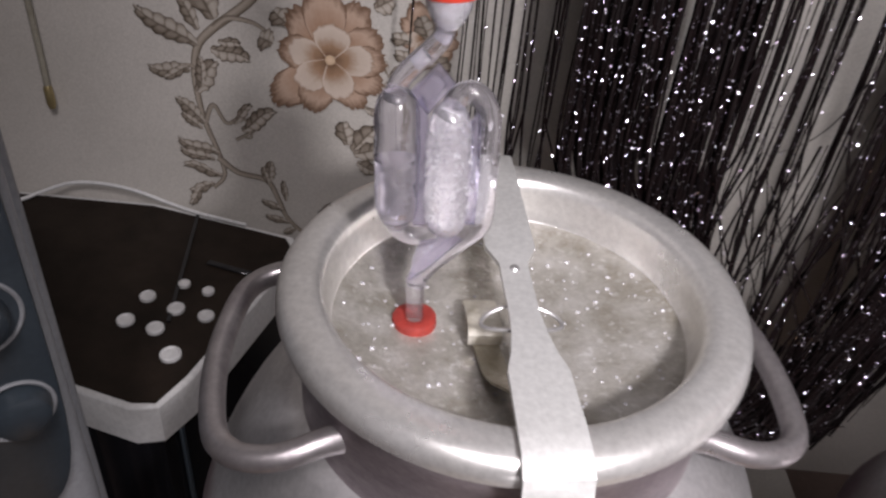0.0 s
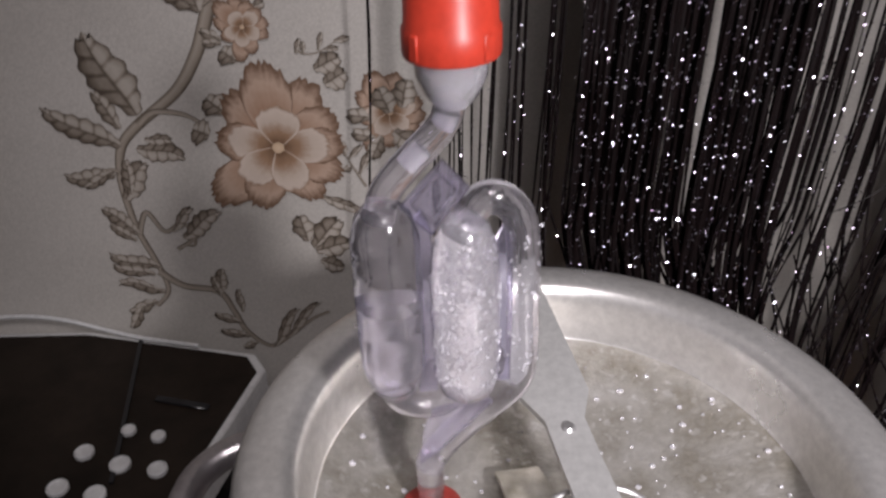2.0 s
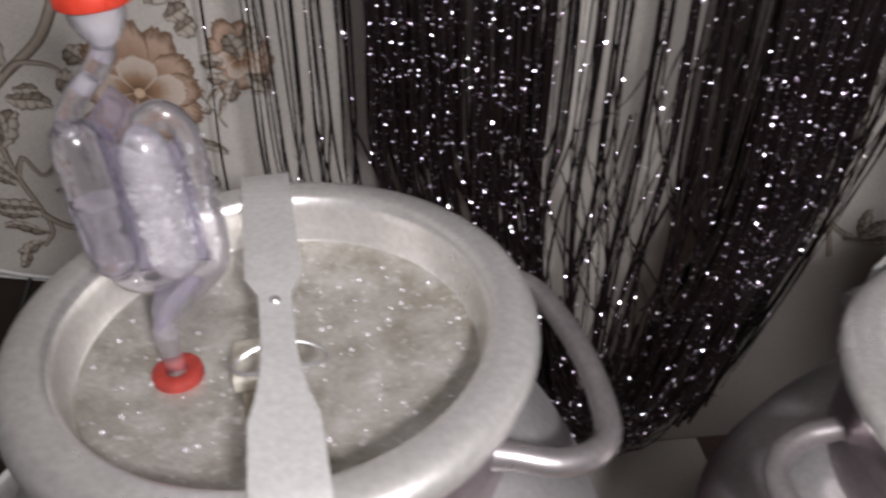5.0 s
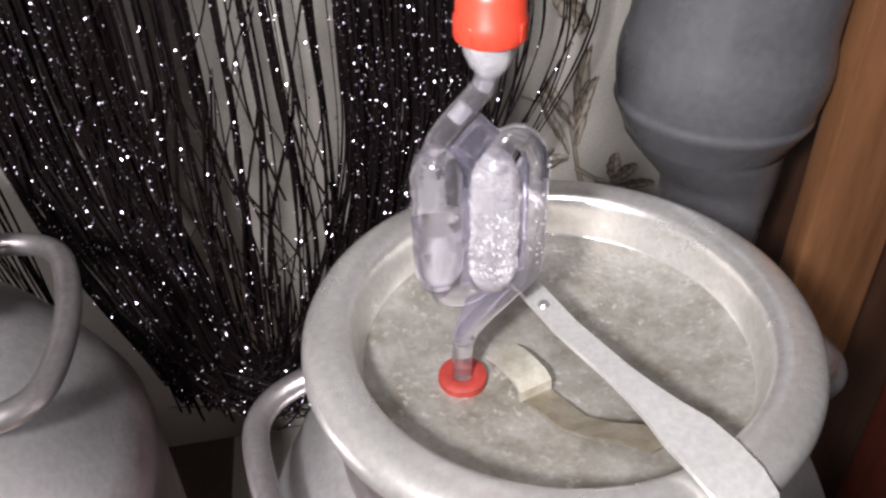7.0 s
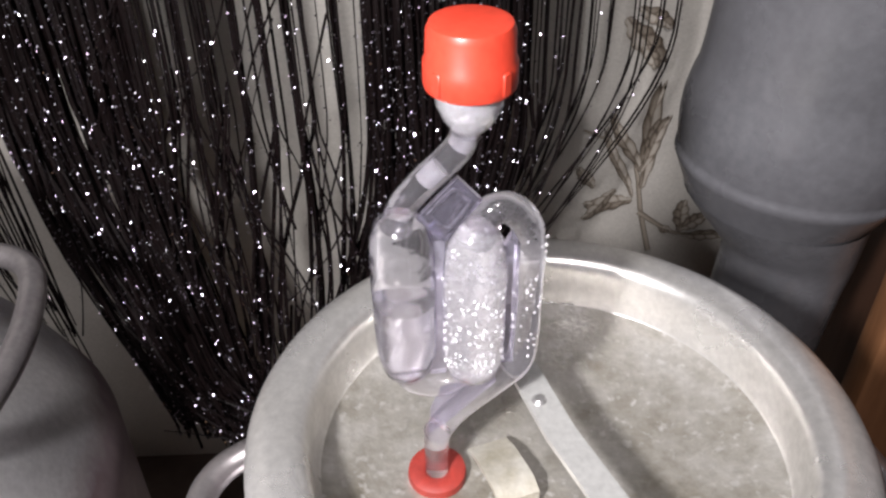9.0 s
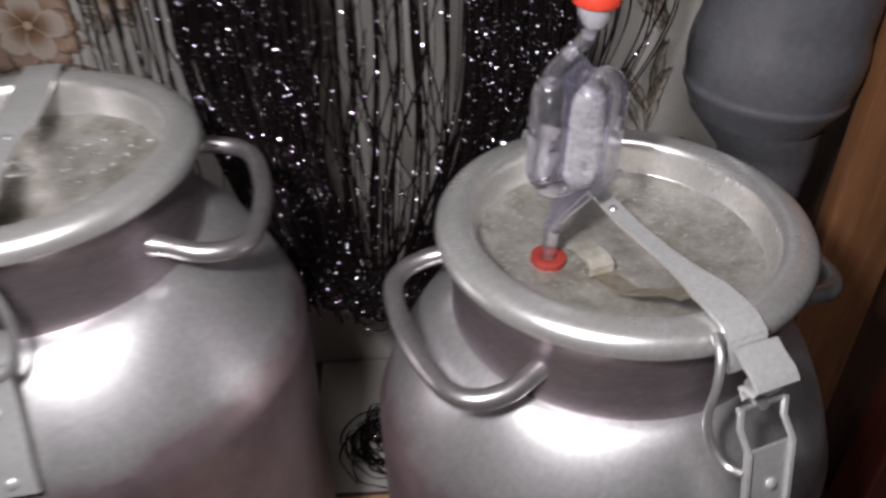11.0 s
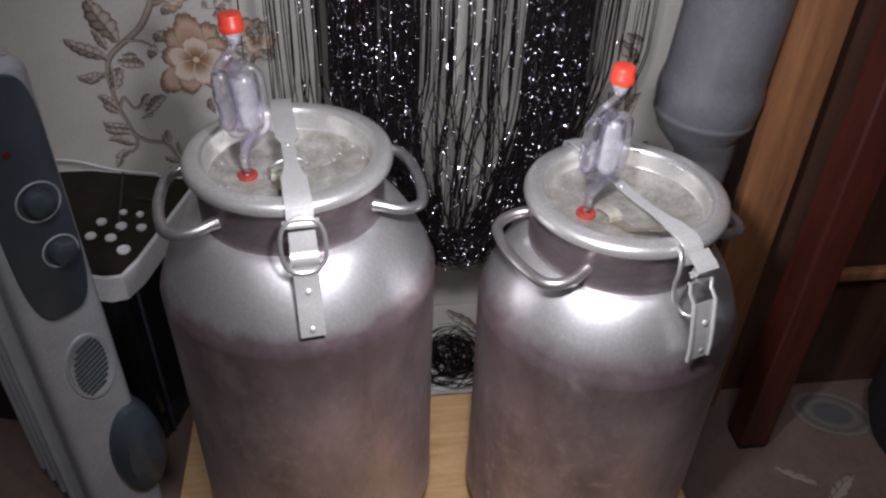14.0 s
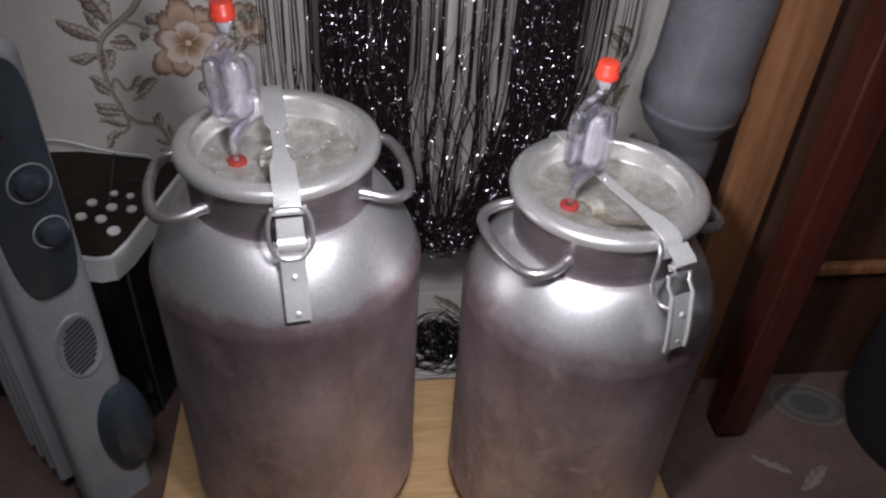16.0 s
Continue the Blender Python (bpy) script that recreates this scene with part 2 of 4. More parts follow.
FROSTED = clear_plastic("frosted_plastic", 0.24, (0.95, 0.94, 0.99), 0.5, 200.0, 0.0015)
CLEAR = clear_plastic("clear_plastic", 0.035, (0.93, 0.915, 0.985), 0.35, 180.0, 0.0012, 1.13)
DROPLETS = clear_plastic("droplet_covered_plastic", 0.15, (0.95, 0.93, 1.0), 0.6, 260.0, 0.0025)
WEB = clear_plastic("web_plastic", 0.06, (0.72, 0.69, 0.86), 0.3, 180.0, 0.001, 1.13)
WATER_BEAD = clear_plastic("water_bead", 0.40, (0.96, 0.95, 1.0), 0.0, 260.0, 0.0005)
TINSEL = surface("black_tinsel", (0.0032, 0.0018, 0.0019), (0.0075, 0.0042, 0.0044), 60.0, (0.5, 0.65), 0.0, 0.2, 0.0004, 500.0)

TINSEL.node_tree.nodes["Principled BSDF"].inputs["Specular IOR Level"].default_value = 0.12


def glitter(name):
    mat, tree, bsdf = material(name)
    geo = tree.nodes.new("ShaderNodeNewGeometry")
    col = ramp(tree, geo.outputs["Random Per Island"], [(0.0, (0.10, 0.07, 0.10)), (0.45, (0.5, 0.45, 0.55)), (1.0, (0.95, 0.93, 1.0))])
    tree.links.new(col.outputs["Color"], bsdf.inputs["Base Color"])
    bsdf.inputs["Metallic"].default_value = 1.0
    bsdf.inputs["Roughness"].default_value = 0.22
    return mat


GLITTER = glitter("tinsel_glitter")

# ---- mesh helpers ----


def part(name, bm, mat, parent=None, label="", smooth=True, kind=""):
    mesh = bpy.data.meshes.new(name)
    bmesh.ops.recalc_face_normals(bm, faces=bm.faces)
    bm.to_mesh(mesh)
    bm.free()
    mesh.materials.append(mat)
    if smooth:
        mesh.polygons.foreach_set("use_smooth", [True] * len(mesh.polygons))
        mesh.set_sharp_from_angle(angle=radians(40))
    ob = new(name, mesh)
    if parent:
        ob.parent = parent
    return tagged(ob, label=label, kind=kind)


def empty(name, m, label, category, group=""):
    ob = new(name)
    ob.empty_display_size = 0.05
    ob.matrix_world = m
    return tagged(ob, label, category, group)


def add_lathe(bm, profile, steps=64, m=None, closed=False):
    rings = []
    for r, z in profile:
        if r < 1e-6:
            rings.append([bm.verts.new((0, 0, z))])
        else:
            rings.append([bm.verts.new((r * math.cos(2 * math.pi * k / steps), r * math.sin(2 * math.pi * k / steps), z)) for k in range(steps)])
    pairs = list(zip(rings, rings[1:])) + ([(rings[-1], rings[0])] if closed else [])
    for a, b in pairs:
        for k in range(steps):
            j = (k + 1) % steps
            quad = [a[k % len(a)], a[j % len(a)], b[j % len(b)], b[k % len(b)]]
            face = list(dict.fromkeys(quad))
            if len(face) > 2:
                bm.faces.new(face)
    if m is not None:
        bmesh.ops.transform(bm, matrix=m, verts=[v for ring in rings for v in ring])
    return bm


def lathe(profile, steps=64, m=None, closed=False):
    return add_lathe(bmesh.new(), profile, steps, m, closed)


def smooth_path(points, per=6, loop=False):
    """Catmull-Rom through the points."""
    pts = [Vector(p) for p in points]
    n = len(pts)
    out = []
    for i in range(n if loop else n - 1):
        p = [pts[(i + k) % n] if loop else pts[min(max(i + k, 0), n - 1)] for k in (-1, 0, 1, 2)]
        for s in range(per):
            t = s / per
            out.append(0.5 * (2 * p[1] + (p[2] - p[0]) * t + (2 * p[0] - 5 * p[1] + 4 * p[2] - p[3]) * t * t + (3 * p[1] - p[0] - 3 * p[2] + p[3]) * t ** 3))
    if not loop:
        out.append(pts[-1])
    return out


def add_tube(bm, path, radius, sides=12, loop=False, caps=True):
    """radius: one number, or a function of 0..1 along the path."""
    rings, up = [], None
    n = len(path)
    for i, p in enumerate(path):
        a = path[(i - 1) % n] if loop or i else p
        b = path[(i + 1) % n] if loop or i < n - 1 else p
        way = (b - a).normalized()
        if up is None:
            up = way.orthogonal().normalized()
        up = (up - way * up.dot(way)).normalized()
        side = way.cross(up)
        r = radius(i / (n - 1)) if callable(radius) else radius
        rings.append([bm.verts.new(p + r * (math.cos(2 * math.pi * k / sides) * up + math.sin(2 * math.pi * k / sides) * side)) for k in range(sides)])
    for a, b in list(zip(rings, rings[1:])) + ([(rings[-1], rings[0])] if loop else []):
        for k in range(sides):
            bm.faces.new((a[k], a[(k + 1) % sides], b[(k + 1) % sides], b[k]))
    if caps and not loop:
        bm.faces.new(rings[0])
        bm.faces.new(rings[-1])
    return bm


def tube(path, radius, sides=12, loop=False):
    return add_tube(bmesh.new(), path, radius, sides, loop)


def add_box(bm, size, m=None, bevel=0.0, segments=2):
    made = bmesh.ops.create_cube(bm, size=1.0)["verts"]
    bmesh.ops.scale(bm, vec=size, verts=made)
    if bevel:
        edges = list({e for v in made for e in v.link_edges})
        res = bmesh.ops.bevel(bm, geom=edges, offset=bevel, segments=segments, affect="EDGES", profile=0.5)
        made = list({v for v in res["verts"]} | {v for v in made if v.is_valid})
    if m is not None:
        bmesh.ops.transform(bm, matrix=m, verts=made)
    return bm


def box(size, m=None, bevel=0.0, segments=2):
    return add_box(bmesh.new(), size, m, bevel, segments)


def strip(stations, thick):
    """A bent metal strip. Stations: centre, half width vector, up vector."""
    bm = bmesh.new()
    rings = []
    for c, w, u in stations:
        c, w, u = Vector(c), Vector(w), Vector(u).normalized() * thick / 2
        rings.append([bm.verts.new(v) for v in (c - w - u, c + w - u, c + w + u, c - w + u)])
    for a, b in zip(rings, rings[1:]):
        for k in range(4):
            bm.faces.new((a[k], a[(k + 1) % 4], b[(k + 1) % 4], b[k]))
    bm.faces.new(rings[0])
    bm.faces.new(rings[-1])
    return bm


def prism(outline, height, m=None, bevel=0.0, segments=3):
    """An upright prism over a flat outline, its top edge rounded."""
    bm = bmesh.new()
    low = [bm.verts.new((x, y, 0)) for x, y in outline]
    face = bm.faces.new(low)
    ext = bmesh.ops.extrude_face_region(bm, geom=[face])
    top = [v for v in ext["geom"] if isinstance(v, bmesh.types.BMVert)]
    bmesh.ops.translate(bm, vec=(0, 0, height), verts=top)
    if bevel:
        ring = [e for e in bm.edges if all(v in top for v in e.verts)]
        bmesh.ops.bevel(bm, geom=ring, offset=bevel, segments=segments, affect="EDGES", profile=0.5)
    if m is not None:
        bmesh.ops.transform(bm, matrix=m, verts=bm.verts)
    return bm


def rounded(w, d, r, steps=5):
    """A rounded rectangle round the origin."""
    out = []
    for cx, cy, a0 in ((w / 2 - r, d / 2 - r, 0), (-w / 2 + r, d / 2 - r, 90), (-w / 2 + r, -d / 2 + r, 180), (w / 2 - r, -d / 2 + r, 270)):
        for k in range(steps + 1):
            a = radians(a0 + 90 * k / steps)
            out.append((cx + r * math.cos(a), cy + r * math.sin(a)))
    return out


# ---- the room ----
WALL_Y, FLOOR, TOP = 0.477, -0.108, 2.35
X0, X1, Y0 = -1.25, 1.60, -2.30


def slab(name, a, b, mat, label):
    a, b = Vector(a), Vector(b)
    bm = box(b - a, Matrix.Translation((a + b) / 2))
    return tagged(part(name, bm, mat, None, label, smooth=False), label, "", "", "structure")


wall_north = slab("wall_north", (X0 - 0.1, WALL_Y, FLOOR), (X1 + 0.1, WALL_Y + 0.1, TOP), WALLPAPER, "ivory wallpaper with embossed brown flowers and scrolling leaves")
slab("wall_west", (X0 - 0.1, Y0, FLOOR), (X0, WALL_Y, TOP), ROOM_PAINT, "plain dim painted wall of the room")
slab("wall_east", (X1, Y0, FLOOR), (X1 + 0.1, WALL_Y, TOP), ROOM_PAINT, "plain dim painted wall of the room")
slab("wall_south", (X0 - 0.1, Y0 - 0.1, FLOOR), (X1 + 0.1, Y0, TOP), ROOM_PAINT, "plain dim painted wall of the room")
slab("ceiling", (X0 - 0.1, Y0 - 0.1, TOP), (X1 + 0.1, WALL_Y + 0.1, TOP + 0.1), CEILING_PAINT, "plain off-white painted ceiling")
floor = slab("floor", (X0 - 0.1, Y0 - 0.1, FLOOR - 0.1), (X1 + 0.1, WALL_Y + 0.1, FLOOR), LINO, "worn patterned linoleum floor in grey and brown")

# ---- wallpaper print ----


def flat_part(name, verts, faces, shades, mat, parent, m):
    mesh = bpy.data.meshes.new(name)
    mesh.from_pydata([m @ Vector(v) for v in verts], [], faces)
    attr = mesh.attributes.new("shade", "FLOAT", "POINT")
    attr.data.foreach_set("value", shades)
    mesh.materials.append(mat)
    ob = new(name, mesh)
    ob.parent = parent
    return ob


LAYER = [0]


def on_wall(x, z, turn=0.0, lift=0.0):
    """A flat pose on the wall: local x to the right, local y up, local z out of it."""
    LAYER[0] += 1
    y = WALL_Y - 0.0006 - lift - 0.00002 * LAYER[0]
    return Matrix.Translation((x, y, z)) @ Matrix.Rotation(radians(90), 4, "X") @ Matrix.Rotation(radians(turn), 4, "Z")


def on_floor(x, y, turn=0.0):
    return Matrix.Translation((x, y, FLOOR + 0.0008)) @ Matrix.Rotation(radians(turn), 4, "Z")


def leaf(m, length, width, lobes=3, bend=0.15, name="wallpaper_leaf", mat=None, parent=None):
    n = 48
    teeth = lobes + 1
    verts, shades, faces = [], [], []
    for i in range(n + 1):
        s = i / n
        env = math.sin(math.pi * s ** 0.75) ** 0.8
        cx, cy = s * length, bend * length * math.sin(math.pi * s * 0.9) * s
        for k, sh in ((-1, 0.92), (-0.82, 0.55), (-0.45, 0.36), (-0.12, 0.46), (0.0, 0.92), (0.12, 0.66), (0.45, 0.66), (0.78, 0.82), (1, 1.0)):
            ph = (s * teeth + (0.0 if k < 0 else 0.45)) % 1.0
            saw = 1 - 0.17 * (0.5 + 0.5 * math.cos(2 * math.pi * ph)) if 0.05 < s < 0.95 else 1.0
            w = max(width / 2 * env * (saw if abs(k) > 0.3 else 1.0), 0.0003)
            vein = 0.30 * max(0.0, 1 - min(ph, 1 - ph) / 0.16) * (0.1 < abs(k) < 0.95)
            verts.append((cx + (0.35 * length / teeth * abs(k) if 0.05 < s < 0.9 else 0.0), cy + k * w, 0))
            shades.append(min(1.0, sh + vein))
    for i in range(n):
        for k in range(8):
            a = i * 9 + k
            faces.append((a, a + 1, a + 10, a + 9))
    return flat_part(name, verts, faces, shades, mat or INK_LEAF, parent or wall_north, m)


def stem(points, width, taper=0.35):
    path = smooth_path([(x, 0, z) for x, z in points], 7)
    LAYER[0] += 1
    y = WALL_Y - 0.0006 - 0.00002 * LAYER[0]
    verts, shades, faces = [], [], []
    n = len(path)
    for i, p in enumerate(path):
        way = (path[min(i + 1, n - 1)] - path[max(i - 1, 0)]).normalized()
        side = Vector((-way.z, 0, way.x))
        w = width / 2 * (1 - (1 - taper) * i / (n - 1))
        for k, sh in ((-1, 0.9), (-0.3, 0.1), (0.35, 0.45), (1, 1.0)):
            q = p + side * (k * w)
            verts.append((q.x, y, q.z))
            shades.append(sh)
    for i in range(n - 1):
        for k in range(3):
            a = i * 4 + k
            faces.append((a, a + 1, a + 5, a + 4))
    return flat_part("wallpaper_stem", verts, faces, shades, INK_STEM, wall_north, Matrix())


def petal(m, length, width, mat, ragged=0.06, seed=0):
    rng = random.Random(seed)
    na, nr = 20, 7
    verts, shades, faces = [], [], []
    jag = [1 + rng.uniform(-ragged, ragged) for _ in range(na + 1)]
    for r in range(nr + 1):
        f = r / nr
        for a in range(na + 1):
            u = -1 + 2 * a / na
            reach = (1 - 0.32 * abs(u) ** 2.6) * jag[a] * length
            half = width / 2 * math.sin(math.pi * min(0.12 + 0.56 * f, 0.62)) / math.sin(math.pi * 0.5)
            verts.append((reach * f, u * half * (0.25 + 0.75 * f ** 0.7), 0))
            edge = max(f, abs(u) ** 5 * 0.98 * f ** 0.3)
            shades.append(edge if f < 0.999 and abs(u) < 0.99 else 1.0)
    for r in range(nr):
        for a in range(na):
            i = r * (na + 1) + a
            faces.append((i, i + 1, i + na + 2, i + na + 1))
    return flat_part("wallpaper_petal", verts, faces, shades, mat, wall_north, m)


def disc(m, radius, mat, name="wallpaper_seed", parent=None, steps=24, squash=1.0):
    verts, shades, faces = [(0, 0, 0)], [0.0], []
    for k in range(steps):
        a = 2 * math.pi * k / steps
        verts.append((radius * math.cos(a), radius * squash * math.sin(a), 0))
        shades.append(1.0)
        faces.append((0, k + 1, (k + 1) % steps + 1))
    return flat_part(name, verts, faces, shades, mat, parent or wall_north, m)


def blossom(x, z, size, seed=1, tilt=0.0):
    """A wide open flower: ragged outer petals of uneven length, a paler inner ring, a dark eye."""
    for k, (a, l, w) in enumerate(((128, 1.02, 0.66), (62, 1.12, 0.72), (96, 1.24, 0.80), (30, 0.98, 0.66), (-140, 1.28, 0.72), (-112, 1.02, 0.66), (-58, 0.96, 0.62), (-28, 0.98, 0.60), (2, 0.94, 0.62), (170, 0.86, 0.66))):
        petal(on_wall(x, z, a + tilt), size * l, size * w, INK_PETAL, 0.05, seed * 20 + k)
    for k, (a, l, w) in enumerate(((2, 0.74, 0.62), (168, 0.72, 0.58), (-136, 0.76, 0.60), (-72, 0.72, 0.62), (84, 0.62, 0.70))):
        petal(on_wall(x, z, a + tilt), size * l, size * w, INK_INNER, 0.04, seed * 40 + k)
    disc(on_wall(x, z), size * 0.085, INK_SEED)


def sprig(x, z, turn, length, width, lobes, bend):
    leaf(on_wall(x, z, turn), length, width * 1.1, lobes, bend)


# one repeat of the print: a scrolling stem with leaves beside a flower
stem([(-0.192, 0.661), (-0.214, 0.629), (-0.225, 0.602), (-0.236, 0.577), (-0.258, 0.545), (-0.298, 0.513), (-0.317, 0.492), (-0.324, 0.465), (-0.324, 0.433), (-0.319, 0.398), (-0.307, 0.359), (-0.303, 0.329), (-0.318, 0.310)], 0.0135)
stem([(-0.298, 0.513), (-0.282, 0.525), (-0.257, 0.523), (-0.241, 0.514), (-0.234, 0.508)], 0.0073)
stem([(-0.308, 0.353), (-0.286, 0.335), (-0.252, 0.327), (-0.239, 0.301), (-0.229, 0.275), (-0.207, 0.254), (-0.187, 0.264), (-0.159, 0.288), (-0.139, 0.298)], 0.0088)
stem([(-0.319, 0.398), (-0.308, 0.422), (-0.294, 0.400), (-0.277, 0.409), (-0.267, 0.398), (-0.267, 0.384), (-0.276, 0.384)], 0.0062)
stem([(-0.285, 0.379), (-0.265, 0.392), (-0.250, 0.406), (-0.240, 0.415)], 0.0047)
stem([(-0.324, 0.465), (-0.335, 0.468), (-0.354, 0.457)], 0.0047)
stem([(-0.214, 0.629), (-0.226, 0.620), (-0.233, 0.630), (-0.239, 0.645)], 0.0062)
stem([(-0.224, 0.595), (-0.211, 0.591), (-0.196, 0.598)], 0.0042)
stem([(-0.149, 0.584), (-0.143, 0.578), (-0.129, 0.579), (-0.113, 0.589)], 0.0026)
stem([(-0.093, 0.446), (-0.104, 0.466), (-0.111, 0.479)], 0.0031)
sprig(-0.297, 0.522, 111, 0.083, 0.0403, 4, 0.10)
sprig(-0.317, 0.492, 147, 0.076, 0.0246, 5, 0.12)
sprig(-0.315, 0.509, 119, 0.041, 0.0168, 3, -0.10)
sprig(-0.329, 0.462, 173, 0.048, 0.0190, 4, 0.25)
sprig(-0.330, 0.467, -153, 0.035, 0.0112, 2, 0.10)
sprig(-0.304, 0.490, -20, 0.045, 0.0224, 4, 0.22)
sprig(-0.295, 0.499, -11, 0.025, 0.0123, 2, 0.20)
sprig(-0.325, 0.436, 51, 0.048, 0.0235, 3, 0.20)
sprig(-0.318, 0.442, 92, 0.038, 0.0134, 3, -0.10)
sprig(-0.319, 0.398, 139, 0.043, 0.0190, 4, -0.10)
sprig(-0.323, 0.390, 136, 0.030, 0.0123, 3, 0.10)
sprig(-0.306, 0.359, 155, 0.051, 0.0179, 4, 0.25)
sprig(-0.312, 0.350, 159, 0.043, 0.0146, 3, 0.20)
sprig(-0.277, 0.392, 30, 0.051, 0.0202, 4, 0.22)
sprig(-0.286, 0.400, 44, 0.035, 0.0112, 2, 0.20)
sprig(-0.305, 0.329, 176, 0.048, 0.0146, 3, -0.30)
sprig(-0.316, 0.317, -158, 0.035, 0.0146, 2, 0.10)
sprig(-0.332, 0.311, -124, 0.034, 0.0123, 2, 0.10)
sprig(-0.250, 0.325, 77, 0.031, 0.0146, 3, 0.10)
sprig(-0.250, 0.321, 99, 0.026, 0.0090, 2, 0.10)
sprig(-0.233, 0.286, 152, 0.030, 0.0112, 2, 0.10)
sprig(-0.227, 0.268, 161, 0.031, 0.0112, 2, 0.10)
sprig(-0.230, 0.300, 90, 0.030, 0.0090, 2, 0.10)
sprig(-0.219, 0.260, -158, 0.018, 0.0101, 2, 0.10)
sprig(-0.201, 0.253, 54, 0.059, 0.0123, 3, 0.20)
sprig(-0.187, 0.264, 45, 0.061, 0.0112, 3, 0.20)
sprig(-0.224, 0.617, 151, 0.060, 0.0246, 4, -0.20)
sprig(-0.227, 0.615, 100, 0.036, 0.0224, 3, 0.10)
sprig(-0.217, 0.629, 45, 0.035, 0.0202, 3, 0.20)
sprig(-0.233, 0.630, 118, 0.034, 0.0202, 3, 0.10)
sprig(-0.211, 0.591, 152, 0.019, 0.0101, 1, 0.10)
sprig(-0.212, 0.588, 176, 0.016, 0.0090, 1, 0.10)
sprig(-0.189, 0.623, 61, 0.023, 0.0112, 1, 0.10)
sprig(-0.182, 0.619, 15, 0.011, 0.0101, 1, 0.10)
sprig(-0.185, 0.616, 99, 0.013, 0.0078, 1, 0.10)
sprig(-0.235, 0.502, 153, 0.016, 0.0280, 2, 0.10)
sprig(-0.218, 0.524, 133, 0.021, 0.0258, 2, 0.10)
sprig(-0.187, 0.592, 124, 0.029, 0.0246, 2, 0.10)
sprig(-0.201, 0.572, 137, 0.016, 0.0224, 2, 0.10)
sprig(-0.126, 0.550, 25, 0.023, 0.0246, 2, 0.10)
sprig(-0.134, 0.564, 21, 0.026, 0.0202, 2, 0.10)
sprig(-0.149, 0.578, 73, 0.014, 0.0056, 1, 0.00)
sprig(-0.142, 0.578, 90, 0.011, 0.0056, 1, 0.00)
sprig(-0.129, 0.581, 76, 0.016, 0.0056, 1, 0.00)
sprig(-0.115, 0.589, 12, 0.014, 0.0067, 1, 0.00)
sprig(-0.124, 0.582, 4, 0.013, 0.0056, 1, 0.00)
sprig(-0.138, 0.438, -30, 0.048, 0.0123, 3, 0.10)
sprig(-0.154, 0.386, 97, 0.031, 0.0224, 2, 0.10)
sprig(-0.149, 0.379, 46, 0.043, 0.0280, 2, 0.10)
sprig(-0.147, 0.375, 11, 0.037, 0.0246, 2, 0.10)
sprig(-0.143, 0.364, -21, 0.025, 0.0190, 2, -0.10)
sprig(-0.111, 0.479, 101, 0.015, 0.0078, 1, 0.00)
sprig(-0.105, 0.469, -148, 0.009, 0.0078, 1, 0.00)
sprig(-0.099, 0.460, 67, 0.025, 0.0078, 1, 0.00)
sprig(-0.109, 0.476, 47, 0.019, 0.0067, 1, 0.00)
blossom(-0.173, 0.489, 0.066, 1)
blossom(-0.192, 0.602, 0.024, 3, 40)
blossom(-0.068, 0.523, 0.034, 4, 20)
sprig(-0.085, 0.518, 167, 0.022, 0.0168, 1, 0.10)
sprig(-0.082, 0.497, 158, 0.022, 0.0146, 1, 0.10)
sprig(-0.068, 0.522, 107, 0.027, 0.0224, 2, 0.10)
sprig(-0.057, 0.527, 75, 0.028, 0.0224, 2, 0.10)
sprig(-0.065, 0.505, -45, 0.028, 0.0224, 2, 0.10)
sprig(-0.076, 0.500, -119, 0.026, 0.0168, 2, 0.10)
# the edge of the next repeat, beside the drain pipe
stem([(0.633, 0.226), (0.617, 0.282), (0.606, 0.334), (0.592, 0.363), (0.542, 0.389)], 0.007)
stem([(0.614, 0.282), (0.649, 0.257), (0.669, 0.249), (0.716, 0.243)], 0.007)
sprig(0.613, 0.312, 83, 0.132, 0.0197, 3, 0.12)
sprig(0.611, 0.334, 115, 0.084, 0.0151, 3, 0.12)
sprig(0.611, 0.354, 69, 0.049, 0.0139, 3, 0.12)
sprig(0.609, 0.334, 67, 0.074, 0.0139, 3, 0.12)
sprig(0.605, 0.302, 110, 0.098, 0.0116, 3, 0.12)
sprig(0.574, 0.510, -54, 0.067, 0.0255, 3, 0.12)
sprig(0.586, 0.520, -36, 0.041, 0.0174, 3, 0.12)
sprig(0.595, 0.486, -68, 0.035, 0.0151, 3, 0.12)
sprig(0.666, 0.252, 87, 0.045, 0.0197, 3, 0.12)
sprig(0.665, 0.256, 27, 0.037, 0.0197, 3, 0.12)
sprig(0.670, 0.248, -9, 0.054, 0.0151, 3, 0.12)
sprig(0.656, 0.253, 150, 0.016, 0.0116, 3, 0.12)
sprig(0.605, 0.298, 180, 0.056, 0.0209, 3, 0.12)
sprig(0.585, 0.314, -135, 0.054, 0.0151, 3, 0.12)
sprig(0.560, 0.316, 122, 0.034, 0.0151, 3, 0.12)
# print of the linoleum
for fx, fy, ft, fl, fw in ((0.88, -0.10, 30, 0.09, 0.03), (0.86, -0.14, -10, 0.08, 0.03), (0.82, -0.02, -40, 0.08, 0.02)):
    leaf(on_floor(fx, fy, ft), fl, fw, 3, 0.1, "floor_leaf_print", INK_LINO_LEAF, floor)
disc(on_floor(0.99, 0.09, -20), 0.075, INK_LINO, "floor_oval_print", floor, 32, 0.7)

